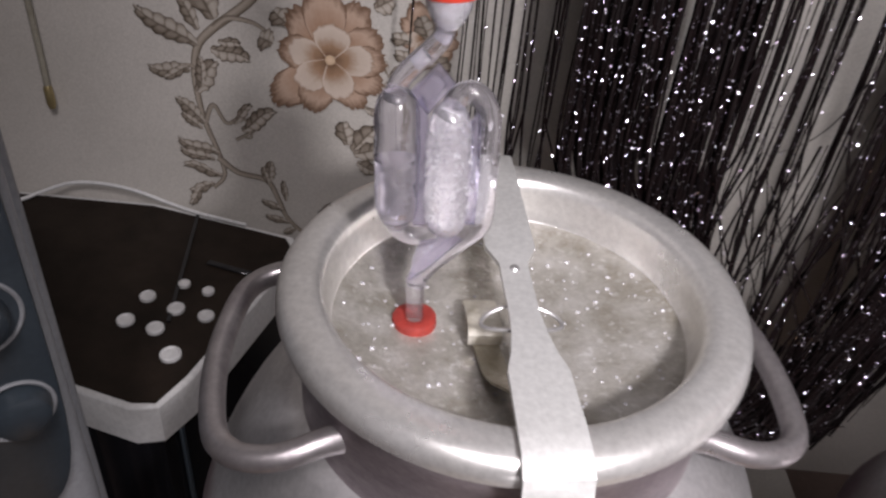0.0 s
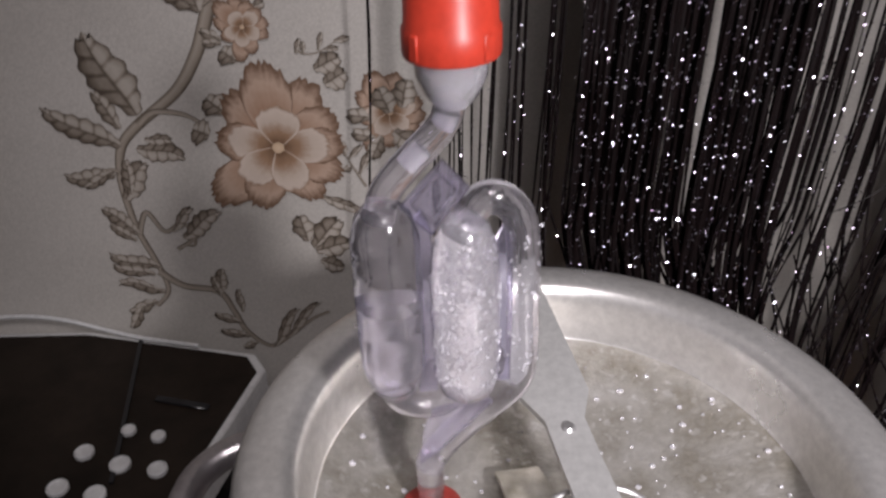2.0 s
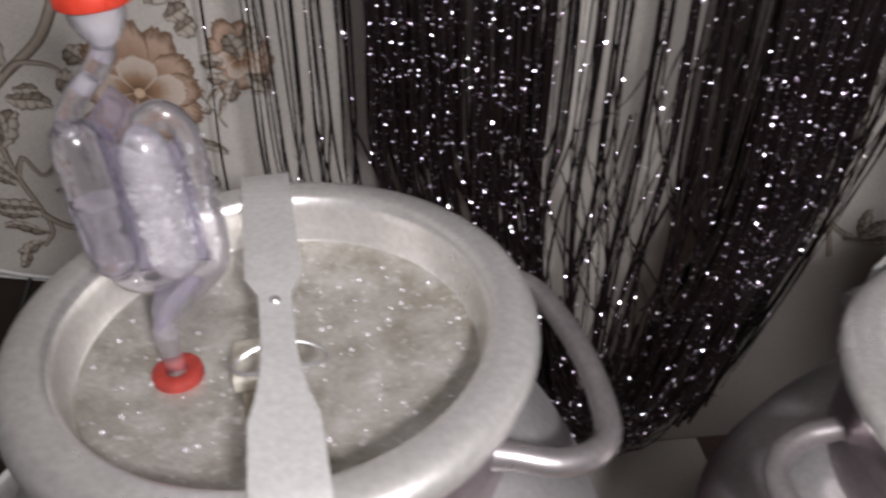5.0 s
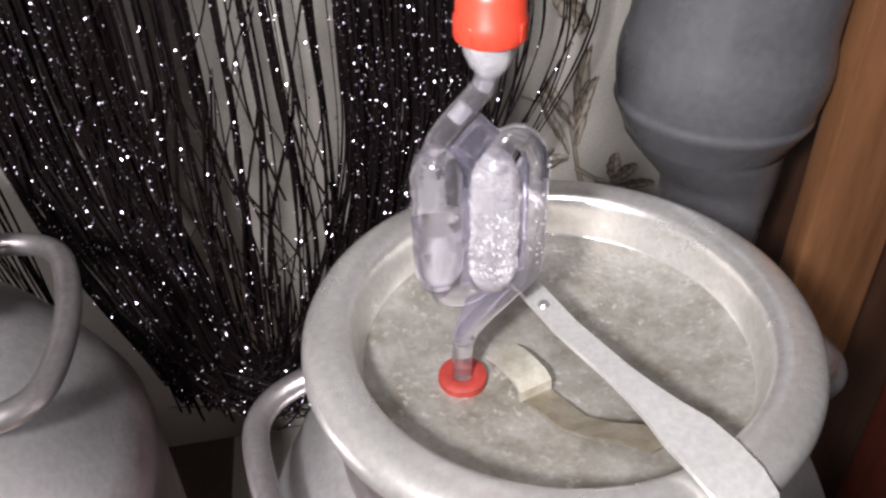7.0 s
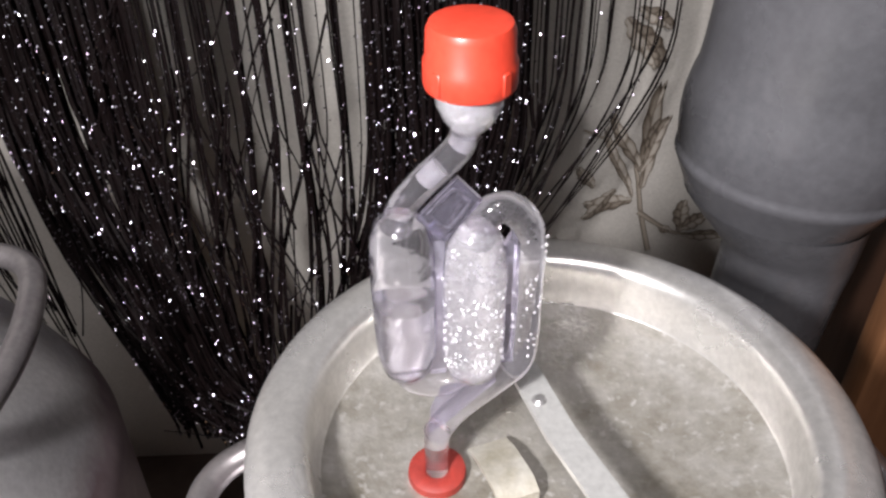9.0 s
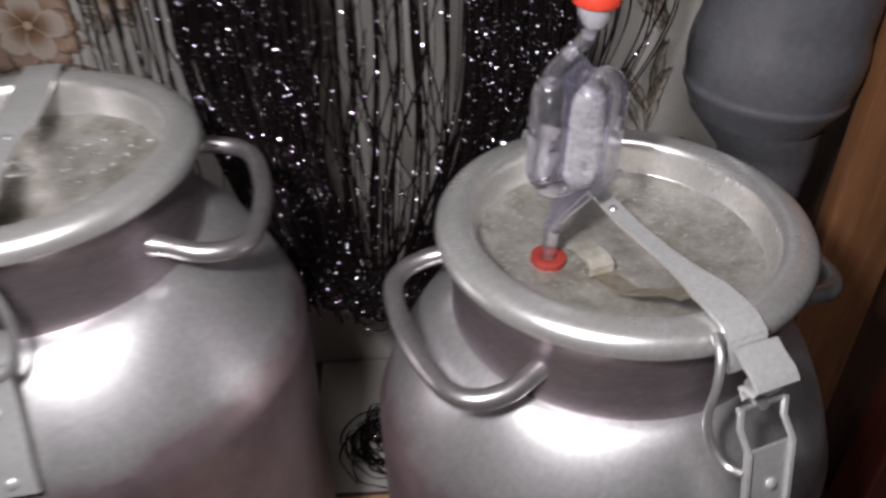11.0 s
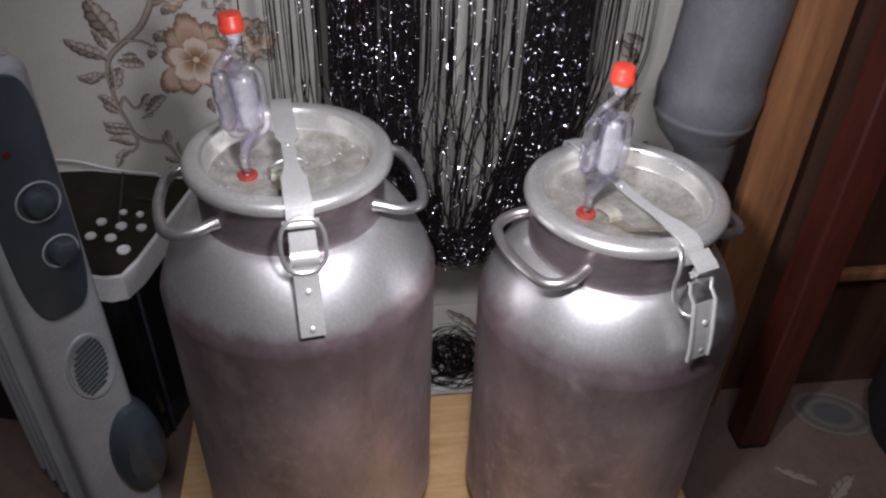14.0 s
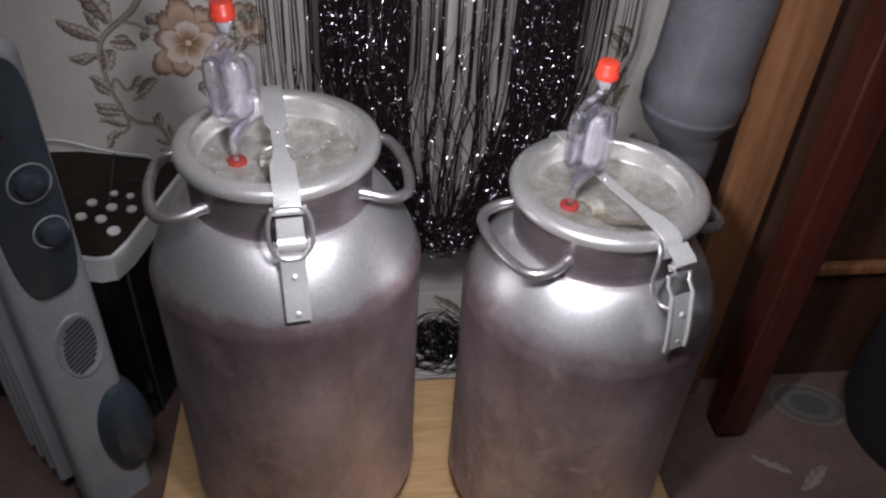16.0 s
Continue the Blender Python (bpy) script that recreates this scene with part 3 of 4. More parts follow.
sheet = part("paper_sheet", box((0.40, 0.262, 0.002), Matrix.Translation((0.32, 0.343, FLOOR + 0.001))), WALLPAPER, None, smooth=False)
for fx, fy, ft, fl, fw in ((0.275, 0.455, -55, 0.09, 0.035), (0.27, 0.37, -40, 0.08, 0.028)):
    leaf(Matrix.Translation((0, 0, 0.002)) @ on_floor(fx, fy, ft), fl, fw, 3, 0.1, "leaf_print", INK_LEAF, sheet)
tagged(sheet, "pale leaf-patterned paper sheet lying on the floor behind cans", "paper sheet")
# ---- pine board under the cans ----
board = part("pine_board", box((0.86, 0.72, 0.018), Matrix.Translation((0.195, -0.165, FLOOR + 0.009)), 0.002, 1), PINE, None)
tagged(board, "pale pine board lying on the linoleum floor", "board")
BASE = FLOOR + 0.018

# ---- milk cans ----


def milk_can(m, h, k, rb, angle, label, looped):
    """h: height of the lid's rim; k: size of the lid; rb: radius of the body; angle: where the clasp is."""
    can = empty("milk_can", m, label, "milk can", "milk cans on the board")
    body = [(0, 0.012), (rb - 0.04, 0.01), (rb - 0.034, 0.0), (rb - 0.024, 0.0), (rb - 0.02, 0.012), (rb - 0.012, 0.03), (rb - 0.004, 0.05), (rb, 0.066), (rb, 0.072), (rb - 0.0015, 0.076), (rb - 0.0015, 0.2), (rb - 0.0015, h - 0.3), (rb, h - 0.172)]
    # rounded shoulder, half cone and half dome, up to the crease at the neck
    r_n, z_n, z_e = 0.1132 * k, h - 0.0690, h - 0.168
    for i in range(13):
        rise = math.sin(math.pi / 2 * (i / 12) ** 1.15)
        out = 0.5 * (1 - rise) + 0.5 * math.sqrt(max(1 - rise ** 2, 0))
        body.append((r_n + (rb - r_n) * out, z_e + (z_n - z_e) * rise))
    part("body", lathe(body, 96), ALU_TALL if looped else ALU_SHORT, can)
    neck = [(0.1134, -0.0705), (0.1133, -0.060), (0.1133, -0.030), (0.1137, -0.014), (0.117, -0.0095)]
    part("neck", lathe([(r * k, h + z) for r, z in neck], 96), ALU_NECK, can, "straight neck of dull metal, darkened mauve for the rim's shade")
    low = -0.0020 if looped else 0.0
    panel = [(0, low - 0.0290), (0.03, low - 0.0285), (0.058, low - 0.0268), (0.075, low - 0.0242), (0.088, low - 0.0210), (0.0955, low - 0.0188), (0.0968, low - 0.0182)]
    lid = [(0.0955, low - 0.0192), (0.0964, low - 0.0184), (0.0970, low - 0.0170), (0.0984, -0.008), (0.0991, -0.001), (0.0998, 0.003), (0.1015, 0.0060), (0.1045, 0.0078), (0.109, 0.0082), (0.114, 0.0080),
           (0.1185, 0.0070), (0.1220, 0.0050), (0.1241, 0.0016), (0.1247, -0.0025), (0.1239, -0.0064), (0.1208, -0.0086), (0.1175, -0.0094)]
    lid_ob = part("lid", lathe([(r * k, z) for r, z in lid], 96, Matrix.Translation((0, 0, h))), ALU_LID, can, "dished lid of dull oxidised aluminium")
    part("lid_panel", lathe([(r * k, z) for r, z in panel], 96, Matrix.Translation((0, 0, h))), ALU_PANEL, lid_ob, "stained dull floor of the lid")
    turn = Matrix.Rotation(radians(angle), 4, "Z")

    def at(s, side, z):
        return turn @ Vector((s, side, h + z))

    across, upward, along = turn @ Vector((0, 1, 0)), Vector((0, 0, 1)), turn @ Vector((1, 0, 0))
    # strap from the hinge over the lid to the clasp
    st = []
    thin, back = (0.0078, 0.0140) if looped else (0.0064, 0.0085)
    neckdown = (-0.022, -0.008) if looped else (-0.060, -0.045)
    flare = 0.018 if looped else 0.0
    end = 0.0150 if looped else 0.0128
    for s, z, w, tip in ((-0.138, -0.03, back, -80), (-0.136, -0.008, back, -75), (-0.131, 0.006, back, -40), (-0.12, 0.0115, back, -8), (-0.09, 0.0115, back, 0), (neckdown[0], 0.0100, back if looped else 0.5 * back + 0.5 * thin, 0), (neckdown[1], 0.0092, thin, 0),
                         (0.014, 0.0085, thin, 0), (0.050 - flare, 0.0093, thin, 0), (0.066 - flare, 0.0100, thin + 0.0012, 0), (0.080 - flare, 0.0106, 0.75 * end, 0), (0.092 - flare, 0.0112, 0.96 * end, 0), (0.107, 0.0118, end, 4), (0.120, 0.0108, end, 15), (0.129, 0.006, end, 45), (0.1325, -0.004, end, 75), (0.1335, -0.014, end, 88)):
        up = upward * math.cos(radians(tip)) + along * math.sin(radians(tip))
        st.append((at(s, 0 if looped else -0.005 * max(0, 1 - abs(s) / 0.09), z), across * w, up))
    strap = part("strap", strip(st, 0.0026), STEEL, can, "worn flat metal strap across the lid")
    part("rivet", lathe([(0, 0.0016), (0.002, 0.0014), (0.0032, 0.0)], 14, Matrix.Translation(at(-0.004, 0 if looped else -0.005, 0.0100))), ALU_CAST, strap)
    hinge = bmesh.new()
    add_tube(hinge, [at(-0.137, -0.022, -0.03), at(-0.137, 0.022, -0.03)], 0.0055, 12)
    add_box(hinge, (0.03, 0.036, 0.014), Matrix.Translation(at(-0.126, 0, -0.03)) @ turn, 0.002)
    part("hinge", hinge, ALU_CAST, can)
    # springy tongue under the strap with a folded tab
    st = []
    over = 0.007 if looped else 0.0
    for s, side, z, w in ((0.092, -0.010, 0.0085, 0.008), (0.078, -0.013, 0.003, 0.008), (0.06, -0.017, -0.011, 0.0075), (0.044, -0.019, -0.0215, 0.007), (0.018, -0.021, -0.0258, 0.007)):
        st.append((at(s, side + over, z), across * w, upward))
    tongue = part("tongue", strip(st, 0.0016), TONGUE_METAL, can, "stained dull metal tongue")
    st = []
    for s, z, tip in ((0.017, -0.0255, 80), (0.0165, -0.0195, 70), (0.012, -0.0170, 10), (0.003, -0.0178, -6), (-0.007, -0.0195, -14), (-0.016, -0.0235, -25)):
        st.append((at(s, -0.015 if looped else -0.0225, z), across * 0.0092, upward * math.cos(radians(tip)) + along * math.sin(radians(tip))))
    part("tab", strip(st, 0.0016), TAB_METAL, tongue, "pale folded metal tab")
    # loop of wire beside the strap
    ring = [] if not looped else [at(0.030 + 0.0095 * math.cos(a), 0.021 * math.sin(a), 0.003 + 0.002 * math.cos(2 * a)) for a in (2 * math.pi * i / 28 for i in range(28))]
    if looped:
        part("wire_loop", tube(ring, 0.0011, 8, True), ALU_CAST, can)
    if looped:
        # closed clasp: bail, roller, lever plate with rivets
        bail = []
        for i in range(36):
            a = 2 * math.pi * i / 36
            cu, cv = math.cos(a), math.sin(a)
            u = 0.0245 * math.copysign(abs(cu) ** 0.75, cu)
            v = 0.032 * math.copysign(abs(cv) ** 0.75, cv)
            bail.append(at(0.141 + 0.014 * (0.5 - v / 0.064), u, -0.031 + v))
        part("bail", tube(bail, 0.0026, 10, True), ALU_CAST, can)
        roller = bmesh.new()
        add_tube(roller, [at(0.138, -0.02, -0.008), at(0.138, 0.02, -0.008)], 0.0048, 14)
        part("roller", roller, STEEL, can)
        part("lever_barrel", tube([at(0.148, -0.0155, -0.045), at(0.148, 0.0155, -0.045)], 0.0105, 18), STEEL, can, "bright rolled lever barrel")
        st = []
        for s, z, w, tip in ((0.144, -0.014, 0.0165, 80), (0.1475, -0.026, 0.017, 76), (0.1515, -0.040, 0.017, 68), (0.1525, -0.058, 0.0165, 60), (rb - 0.024, -0.080, 0.0162, 56), (rb - 0.015, -0.102, 0.0162, 58), (rb - 0.007, -0.120, 0.0162, 64), (rb - 0.0035, -0.132, 0.0162, 70), (rb - 0.002, -0.137, 0.0162, 76)):
            st.append((at(s, 0, z), across * 0.88 * w, upward * math.cos(radians(tip)) + along * math.sin(radians(tip))))
        plate = part("clasp_plate", strip(st, 0.003), STEEL, can, "riveted flat clasp plate lying on the shoulder")
        for s, z, tip in ((rb - 0.0205, -0.086, 57), (rb - 0.0036, -0.128, 68)):
            m_r = Matrix.Translation(at(s, 0, z)) @ turn @ Matrix.Rotation(radians(tip), 4, "Y")
            part("rivet", lathe([(0.0038, -0.001), (0.0036, 0.0016), (0.0024, 0.0025), (0, 0.0028)], 16, m_r), STEEL, plate)
    else:
        # sprung clasp: folded hook, slanting bail, channelled plate with a window
        st = []
        for s, z, tip in ((0.134, 0.004, 50), (0.142, -0.0005, 25), (0.151, -0.0035, 25), (0.156, -0.008, 80), (0.154, -0.013, 150), (0.148, -0.0135, 185), (0.144, -0.017, 120), (0.149, -0.021, 20)):
            st.append((at(s, 0.002, z), across * 0.0140, upward * math.cos(radians(tip)) + along * math.sin(radians(tip))))
        part("hook", strip(st, 0.0028), STEEL, can, "bright folded metal hook")
        wire = [at(0.124, -0.019, 0.010), at(0.136, -0.023, 0.004), at(0.1425, -0.027, -0.012), at(0.1435, -0.029, -0.032), at(0.1480, -0.0250, -0.054), at(0.1575, -0.0205, -0.063), at(0.1670, -0.0155, -0.062)]
        part("bail", tube(smooth_path(wire, 5), 0.0027, 10), ALU_CAST, can)
        link = [at(0.146, -0.006, -0.012), at(0.148, -0.003, -0.020), at(0.151, 0.002, -0.028)]
        part("link", tube(smooth_path(link, 4), 0.0042, 10), ALU_CAST, can)
        foot = [(0.1500, -0.026, 60), (0.1525, -0.038, 62), (rb - 0.0115, -0.048, 62), (rb - 0.003, -0.085, 68), (rb + 0.0005, -0.108, 76), (rb + 0.001, -0.124, 82)]
        def tilt(tip):
            return upward * math.cos(radians(tip)) + along * math.sin(radians(tip))
        plate = part("clasp_plate", strip([(at(s, 0, z) + tilt(t) * 0.001, across * 0.0158, tilt(t)) for s, z, t in foot[2:]], 0.0026), STEEL, can, "channelled clasp plate with an open window")
        for side in (-0.0152, 0.0152):
            part("flange", strip([(at(s, side, z) + tilt(t) * 0.003, across * 0.0012, tilt(t)) for s, z, t in foot], 0.0032), STEEL, plate)
        part("window_bar", tube([at(0.1505, -0.0150, -0.027), at(0.1505, 0.0150, -0.027)], 0.0022, 10), ALU_CAST, plate)
        for s, z, t in ((rb - 0.0035, -0.074, 65), (rb + 0.0015, -0.112, 77)):
            m_r = Matrix.Translation(at(s, 0.003, z)) @ turn @ Matrix.Rotation(radians(t), 4, "Y")
            part("rivet", lathe([(0.0036, -0.001), (0.0034, 0.0016), (0.0024, 0.0024), (0, 0.0027)], 16, m_r), STEEL, plate)
    if looped:
        drops = bmesh.new()
        rnd = random.Random(8)
        for i in range(190):
            a, r, size = rnd.uniform(0, 6.283), 0.093 * math.sqrt(rnd.random()), rnd.uniform(0.0003, 0.0008) * rnd.choice((1, 1, 1.8))
            bmesh.ops.create_icosphere(drops, subdivisions=1, radius=size, matrix=Matrix.Translation((r * math.cos(a), r * math.sin(a), h - 0.0306 + 0.0098 * (r / 0.0935) ** 3)) @ Matrix.Diagonal((1.2, 1, 0.7, 1)))
        part("droplet_film", drops, WATER_BEAD, can, "scattered water droplets on the lid", kind="stuff")
    # two cast handles on the neck
    reach = 1.0 if looped else 0.97
    for side in (90, -90):
        t2 = Matrix.Rotation(radians(angle + side), 4, "Z")
        pts = []
        for r, a, z in ((0.092, -39, -0.040), (0.106, -37, -0.042), (0.122, -34.5, -0.044), (0.142, -31.5, -0.048), (0.158, -26, -0.051), (0.163, -18, -0.053), (0.161, 0, -0.054), (0.163, 18, -0.053), (0.158, 26, -0.051), (0.142, 31.5, -0.048), (0.122, 34.5, -0.044), (0.106, 37, -0.042), (0.092, 39, -0.040)):
            a = radians(a)
            pts.append(t2 @ Vector((reach * r * math.cos(a), reach * r * math.sin(a), h + z)))
        part("handle", tube(smooth_path(pts, 5), lambda f: 0.0070 + 0.0085 * (max(0, abs(f - 0.5) * 2 - 0.66) / 0.34) ** 1.5, 16), ALU_HANDLE, can)
    return can


milk_can(pose(0.008, 0.007, BASE), 0.571 - BASE, 1.01, 0.180, -83, "large aluminium milk can with clamped lid standing on a pine board", True)
milk_can(pose(0.420, -0.046, BASE), 0.527 - BASE, 1.02, 0.175, -72, "slightly shorter aluminium milk can with clamped lid beside the drain pipe", False)

# ---- airlocks ----


def airlock(m, label, seed):
    """Twin-chamber moulded airlock in a red rubber seal; local x across it, z up."""
    lock = empty("airlock", m, label, "airlock", "airlocks on the can lids")
    rnd = random.Random(seed)
    part("seal", lathe([(0.0048, -0.002), (0.0048, 0.0042), (0.006, 0.0052), (0.0105, 0.0052), (0.0122, 0.0042), (0.0126, 0.001), (0.0122, -0.002)], 32, None, True), RED_RUBBER, lock, "round red rubber seal")

    def v(points):
        return [Vector((x, 0, z)) for x, z in points]

    part("stem", tube(v([(0, -0.004), (0, 0.010), (0, 0.020), (0.0003, 0.031)]), lambda f: 0.0046 + 0.0008 * f, 18), CLEAR, lock)
    # rises aslant from the stem, up the side, over the top and down into the droplet chamber
    way = [(0.0, 0.028), (0.0035, 0.036), (0.0115, 0.046), (0.0225, 0.0565), (0.0315, 0.066), (0.0338, 0.078), (0.0336, 0.100), (0.0333, 0.124), (0.0308, 0.1345), (0.0245, 0.1400), (0.0180, 0.1375), (0.0145, 0.127)]
    part("riser", tube(smooth_path(v(way), 6), 0.0055, 18), CLEAR, lock)
    part("chamber", lathe([(0, 0.0605), (0.0054, 0.0615), (0.0094, 0.0660), (0.0111, 0.0725), (0.0113, 0.090), (0.0113, 0.114), (0.0104, 0.1235), (0.0078, 0.131), (0.0042, 0.1350), (0, 0.136)], 32, Matrix.Translation((0.0147, 0, 0))), DROPLETS, lock, "droplet-covered clear chamber")
    left = part("chamber", lathe([(0, 0.0640), (0.0054, 0.0655), (0.0093, 0.0710), (0.0110, 0.0790), (0.0112, 0.0935), (0.0107, 0.0952), (0.0112, 0.0970), (0.0112, 0.1150), (0.0103, 0.1180), (0.0111, 0.1212), (0.0108, 0.1290), (0.0088, 0.1365), (0.0050, 0.1405), (0, 0.1415)], 32, Matrix.Translation((-0.0100, 0, 0))), CLEAR, lock, "ribbed clear chamber half full of water")
    part("water", lathe([(0, 0.0670), (0.0046, 0.0680), (0.0082, 0.0730), (0.0098, 0.0800), (0.0098, 0.1040), (0, 0.1042)], 24, Matrix.Translation((-0.0100, 0, 0))), CLEAR, left)
    part("lower_bend", tube(smooth_path(v([(-0.0110, 0.0690), (-0.0085, 0.0625), (-0.0015, 0.0590), (0.0065, 0.0600), (0.0125, 0.0660)]), 6), 0.0050, 16), CLEAR, lock)
    part("upper_tube", tube(smooth_path(v([(-0.0115, 0.1350), (-0.0088, 0.1440), (-0.0020, 0.1525), (0.0055, 0.1600), (0.0100, 0.1660), (0.0116, 0.1740)]), 6), lambda f: 0.0050 - 0.0004 * f, 18), CLEAR, lock)
    for at, r in ((0.30, 0.0031), (0.80, 0.0034)):
        q = smooth_path(v([(-0.0088, 0.1440), (-0.0020, 0.1525), (0.0055, 0.1600), (0.0100, 0.1660), (0.0112, 0.1720)]), 6)
        i = int(at * (len(q) - 5))
        part("trapped_water", tube(q[i:i + 5], r, 12), WATER_BEAD, lock, "slug of trapped cloudy water")
    part("funnel", lathe([(0.0046, 0.1700), (0.0058, 0.1712), (0.0080, 0.1742), (0.0100, 0.1790), (0.0106, 0.1840), (0.0106, 0.1960), (0.0096, 0.1960), (0.0094, 0.1845), (0.0074, 0.1775), (0.0046, 0.1738)], 32, Matrix.Translation((0.0120, 0, 0)), True), FROSTED, lock, "frosted funnel under the cap")

    def plate_part(outline, half):
        web = bmesh.new()
        a = [web.verts.new((x, -half, z)) for x, z in outline]
        b = [web.verts.new((x, half, z)) for x, z in outline]
        web.faces.new(a)
        web.faces.new(b[::-1])
        for i in range(len(a)):
            j = (i + 1) % len(a)
            web.faces.new((a[i], b[i], b[j], a[j]))
        part("web", web, WEB, lock, smooth=False)

    # flat moulded webs that tie the tubes and chambers together
    plate_part(((-0.0020, 0.066), (0.0045, 0.066), (0.0045, 0.130), (0.0015, 0.137), (-0.0020, 0.134)), 0.0014)
    plate_part(((-0.0050, 0.1385), (0.0045, 0.1285), (0.0085, 0.1340), (0.0165, 0.1440), (0.0085, 0.1535)), 0.0011)
    plate_part(((-0.0030, 0.030), (0.0040, 0.036), (0.0240, 0.058), (0.0170, 0.0605), (0.0020, 0.0560), (-0.0020, 0.0440)), 0.0009)
    plate_part(((0.0240, 0.068), (0.0300, 0.0680), (0.0305, 0.100), (0.0300, 0.126), (0.0275, 0.131), (0.0240, 0.124)), 0.0012)
    ring = [(-0.0008, 0.1400), (0.0046, 0.1345), (0.0072, 0.1362), (0.0122, 0.1432), (0.0118, 0.1452), (0.0082, 0.1490), (0.0060, 0.1485), (0.0002, 0.1420)]
    part("moulded_ring", tube(smooth_path([Vector((x, -0.0012, z)) for x, z in ring], 4, True), 0.0007, 8, True), CLEAR, lock)
    beads = bmesh.new()
    for i in range(300):
        a, z, size = radians(rnd.uniform(175, 365)), rnd.uniform(0.068, 0.128), rnd.uniform(0.0003, 0.0009)
        rad = 0.0111 if 0.073 < z < 0.114 else 0.0090
        bmesh.ops.create_icosphere(beads, subdivisions=1, radius=size, matrix=Matrix.Translation((0.0147 + rad * math.cos(a), rad * math.sin(a), z)))
    for i in range(80):
        a, size = rnd.uniform(math.pi, 2 * math.pi), rnd.uniform(0.0003, 0.0007)
        bmesh.ops.create_icosphere(beads, subdivisions=1, radius=size, matrix=Matrix.Translation((0.0336 + 0.0053 * math.cos(a), 0.0054 * math.sin(a), rnd.uniform(0.075, 0.130))))
    part("droplet_film", beads, WATER_BEAD, lock, "film of water droplets", kind="stuff")
    cap = part("cap", lathe([(0.0108, 0.1850), (0.0134, 0.1850), (0.0137, 0.1862), (0.0136, 0.1925), (0.0129, 0.1935), (0.0126, 0.2015), (0.0117, 0.2034), (0.0100, 0.2040), (0, 0.2040)], 48, Matrix.Translation((0.0122, 0, 0))), RED, lock, "red plastic dust cap")
    for i in range(4):
        a = radians(38 + 90 * i)
        part("lug", box((0.0032, 0.0010, 0.0070), Matrix.Translation((0.0122 + 0.0136 * math.cos(a), 0.0136 * math.sin(a), 0.1892)) @ Matrix.Rotation(a + math.pi / 2, 4, "Z"), 0.0004, 1), RED, cap)
    return lock


airlock(pose(-0.044, 0.005, 0.571 - 0.0292, 0, -2.0, 3), "clear plastic airlock with red cap in the larger can", 5)
airlock(pose(0.371, -0.050, 0.527 - 0.0270, 3.0, 0, 5), "clear plastic airlock with red cap in the shorter can", 9)

# ---- drain pipe ----
pipe = empty("drain_pipe", pose(0.5765, 0.188, FLOOR, 0, 3.8, 0), "grey plastic drain pipe with a flared socket against the papered wall", "pipe")
z0 = -FLOOR
barrel = [(0.0735, 2.340), (0.0735, 0.586), (0.0742, 0.574), (0.0768, 0.564), (0.0785, 0.553), (0.0786, 0.541), (0.0774, 0.530), (0.0757, 0.5205), (0.0752, 0.5170), (0.0761, 0.5155), (0.0761, 0.5120), (0.0746, 0.5090), (0.0685, 0.497), (0.0620, 0.484)]
part("socket", lathe([(r, z + z0) for r, z in barrel], 64), PVC, pipe, "wide grey socket pipe with a flared rolled rim")
# the reducer sits off-centre under the socket
red = bmesh.new()
add_lathe(red, [(0.0640, -0.002), (0.0610, 0.006), (0.0520, 0.028), (0.0462, 0.042), (0.0452, 0.060)], 48)
for vert in red.verts:
    vert.co = Vector((vert.co.x + 0.022 * min(max(vert.co.z, 0.0) / 0.042, 1.0), vert.co.y, 0.484 + z0 - vert.co.z))
part("reducer", red, PVC, pipe)
part("lower_pipe", lathe([(0.0448, 0.432 + z0), (0.0448, 0.0)], 40, Matrix.Translation((0.022, 0, 0))), PVC, pipe)

# ---- timber beside the pipe, table leg, dark furniture ----
plank = part("door_frame_plank", box((0.078, 0.026, 2.3), Matrix.Translation((0.690 + 0.039, 0.143, FLOOR + 1.15)), 0.004, 2), ORANGE_WOOD, None)
tagged(plank, "upright orange-brown varnished timber plank on the floor", "plank")
leg = empty("table_leg", pose(0.797, 0.052, FLOOR), "dark mahogany square table leg standing on linoleum", "table leg")
part("shaft", prism(rounded(0.058, 0.058, 0.006), 1.2, Matrix.Translation((0, 0, 0.012)), 0.003), MAHOGANY, leg)
part("foot", prism(rounded(0.054, 0.054, 0.006), 0.0125, None, 0.0), BLACK_CLOTH, leg, "worn dark felt foot")
cupboard = empty("cupboard", pose(1.17, 0.30, FLOOR), "dim brown veneered cupboard with a dark base", "cupboard")
part("carcass", box((0.82, 0.30, 2.2), Matrix.Translation((0.0, 0.02, 1.1)), 0.003), BROWN_PANEL, cupboard)
part("ledge", box((0.30, 0.02, 0.02), Matrix.Translation((-0.09, -0.142, 0.30)), 0.003), ORANGE_WOOD, cupboard, "thin pale wooden ledge")
bag = part("black_bag", lathe([(0, 0), (0.15, 0), (0.17, 0.05), (0.165, 0.25), (0.14, 0.42), (0.08, 0.5), (0.03, 0.53), (0, 0.535)], 28, Matrix.Translation((1.19, 0.0, FLOOR))), BLACK_CLOTH, None)
tagged(bag, "black cloth bag slumped on the floor", "bag")

# ---- appliance with a perforated top ----
DISP = pose(-0.268, 0.148, FLOOR, 0, 0, -15.4)
box_top = 0.282 - FLOOR
case = empty("humidifier", DISP, "black appliance with white rim and perforated dark top on the floor", "appliance")
W_D, D_D = 0.36, 0.285


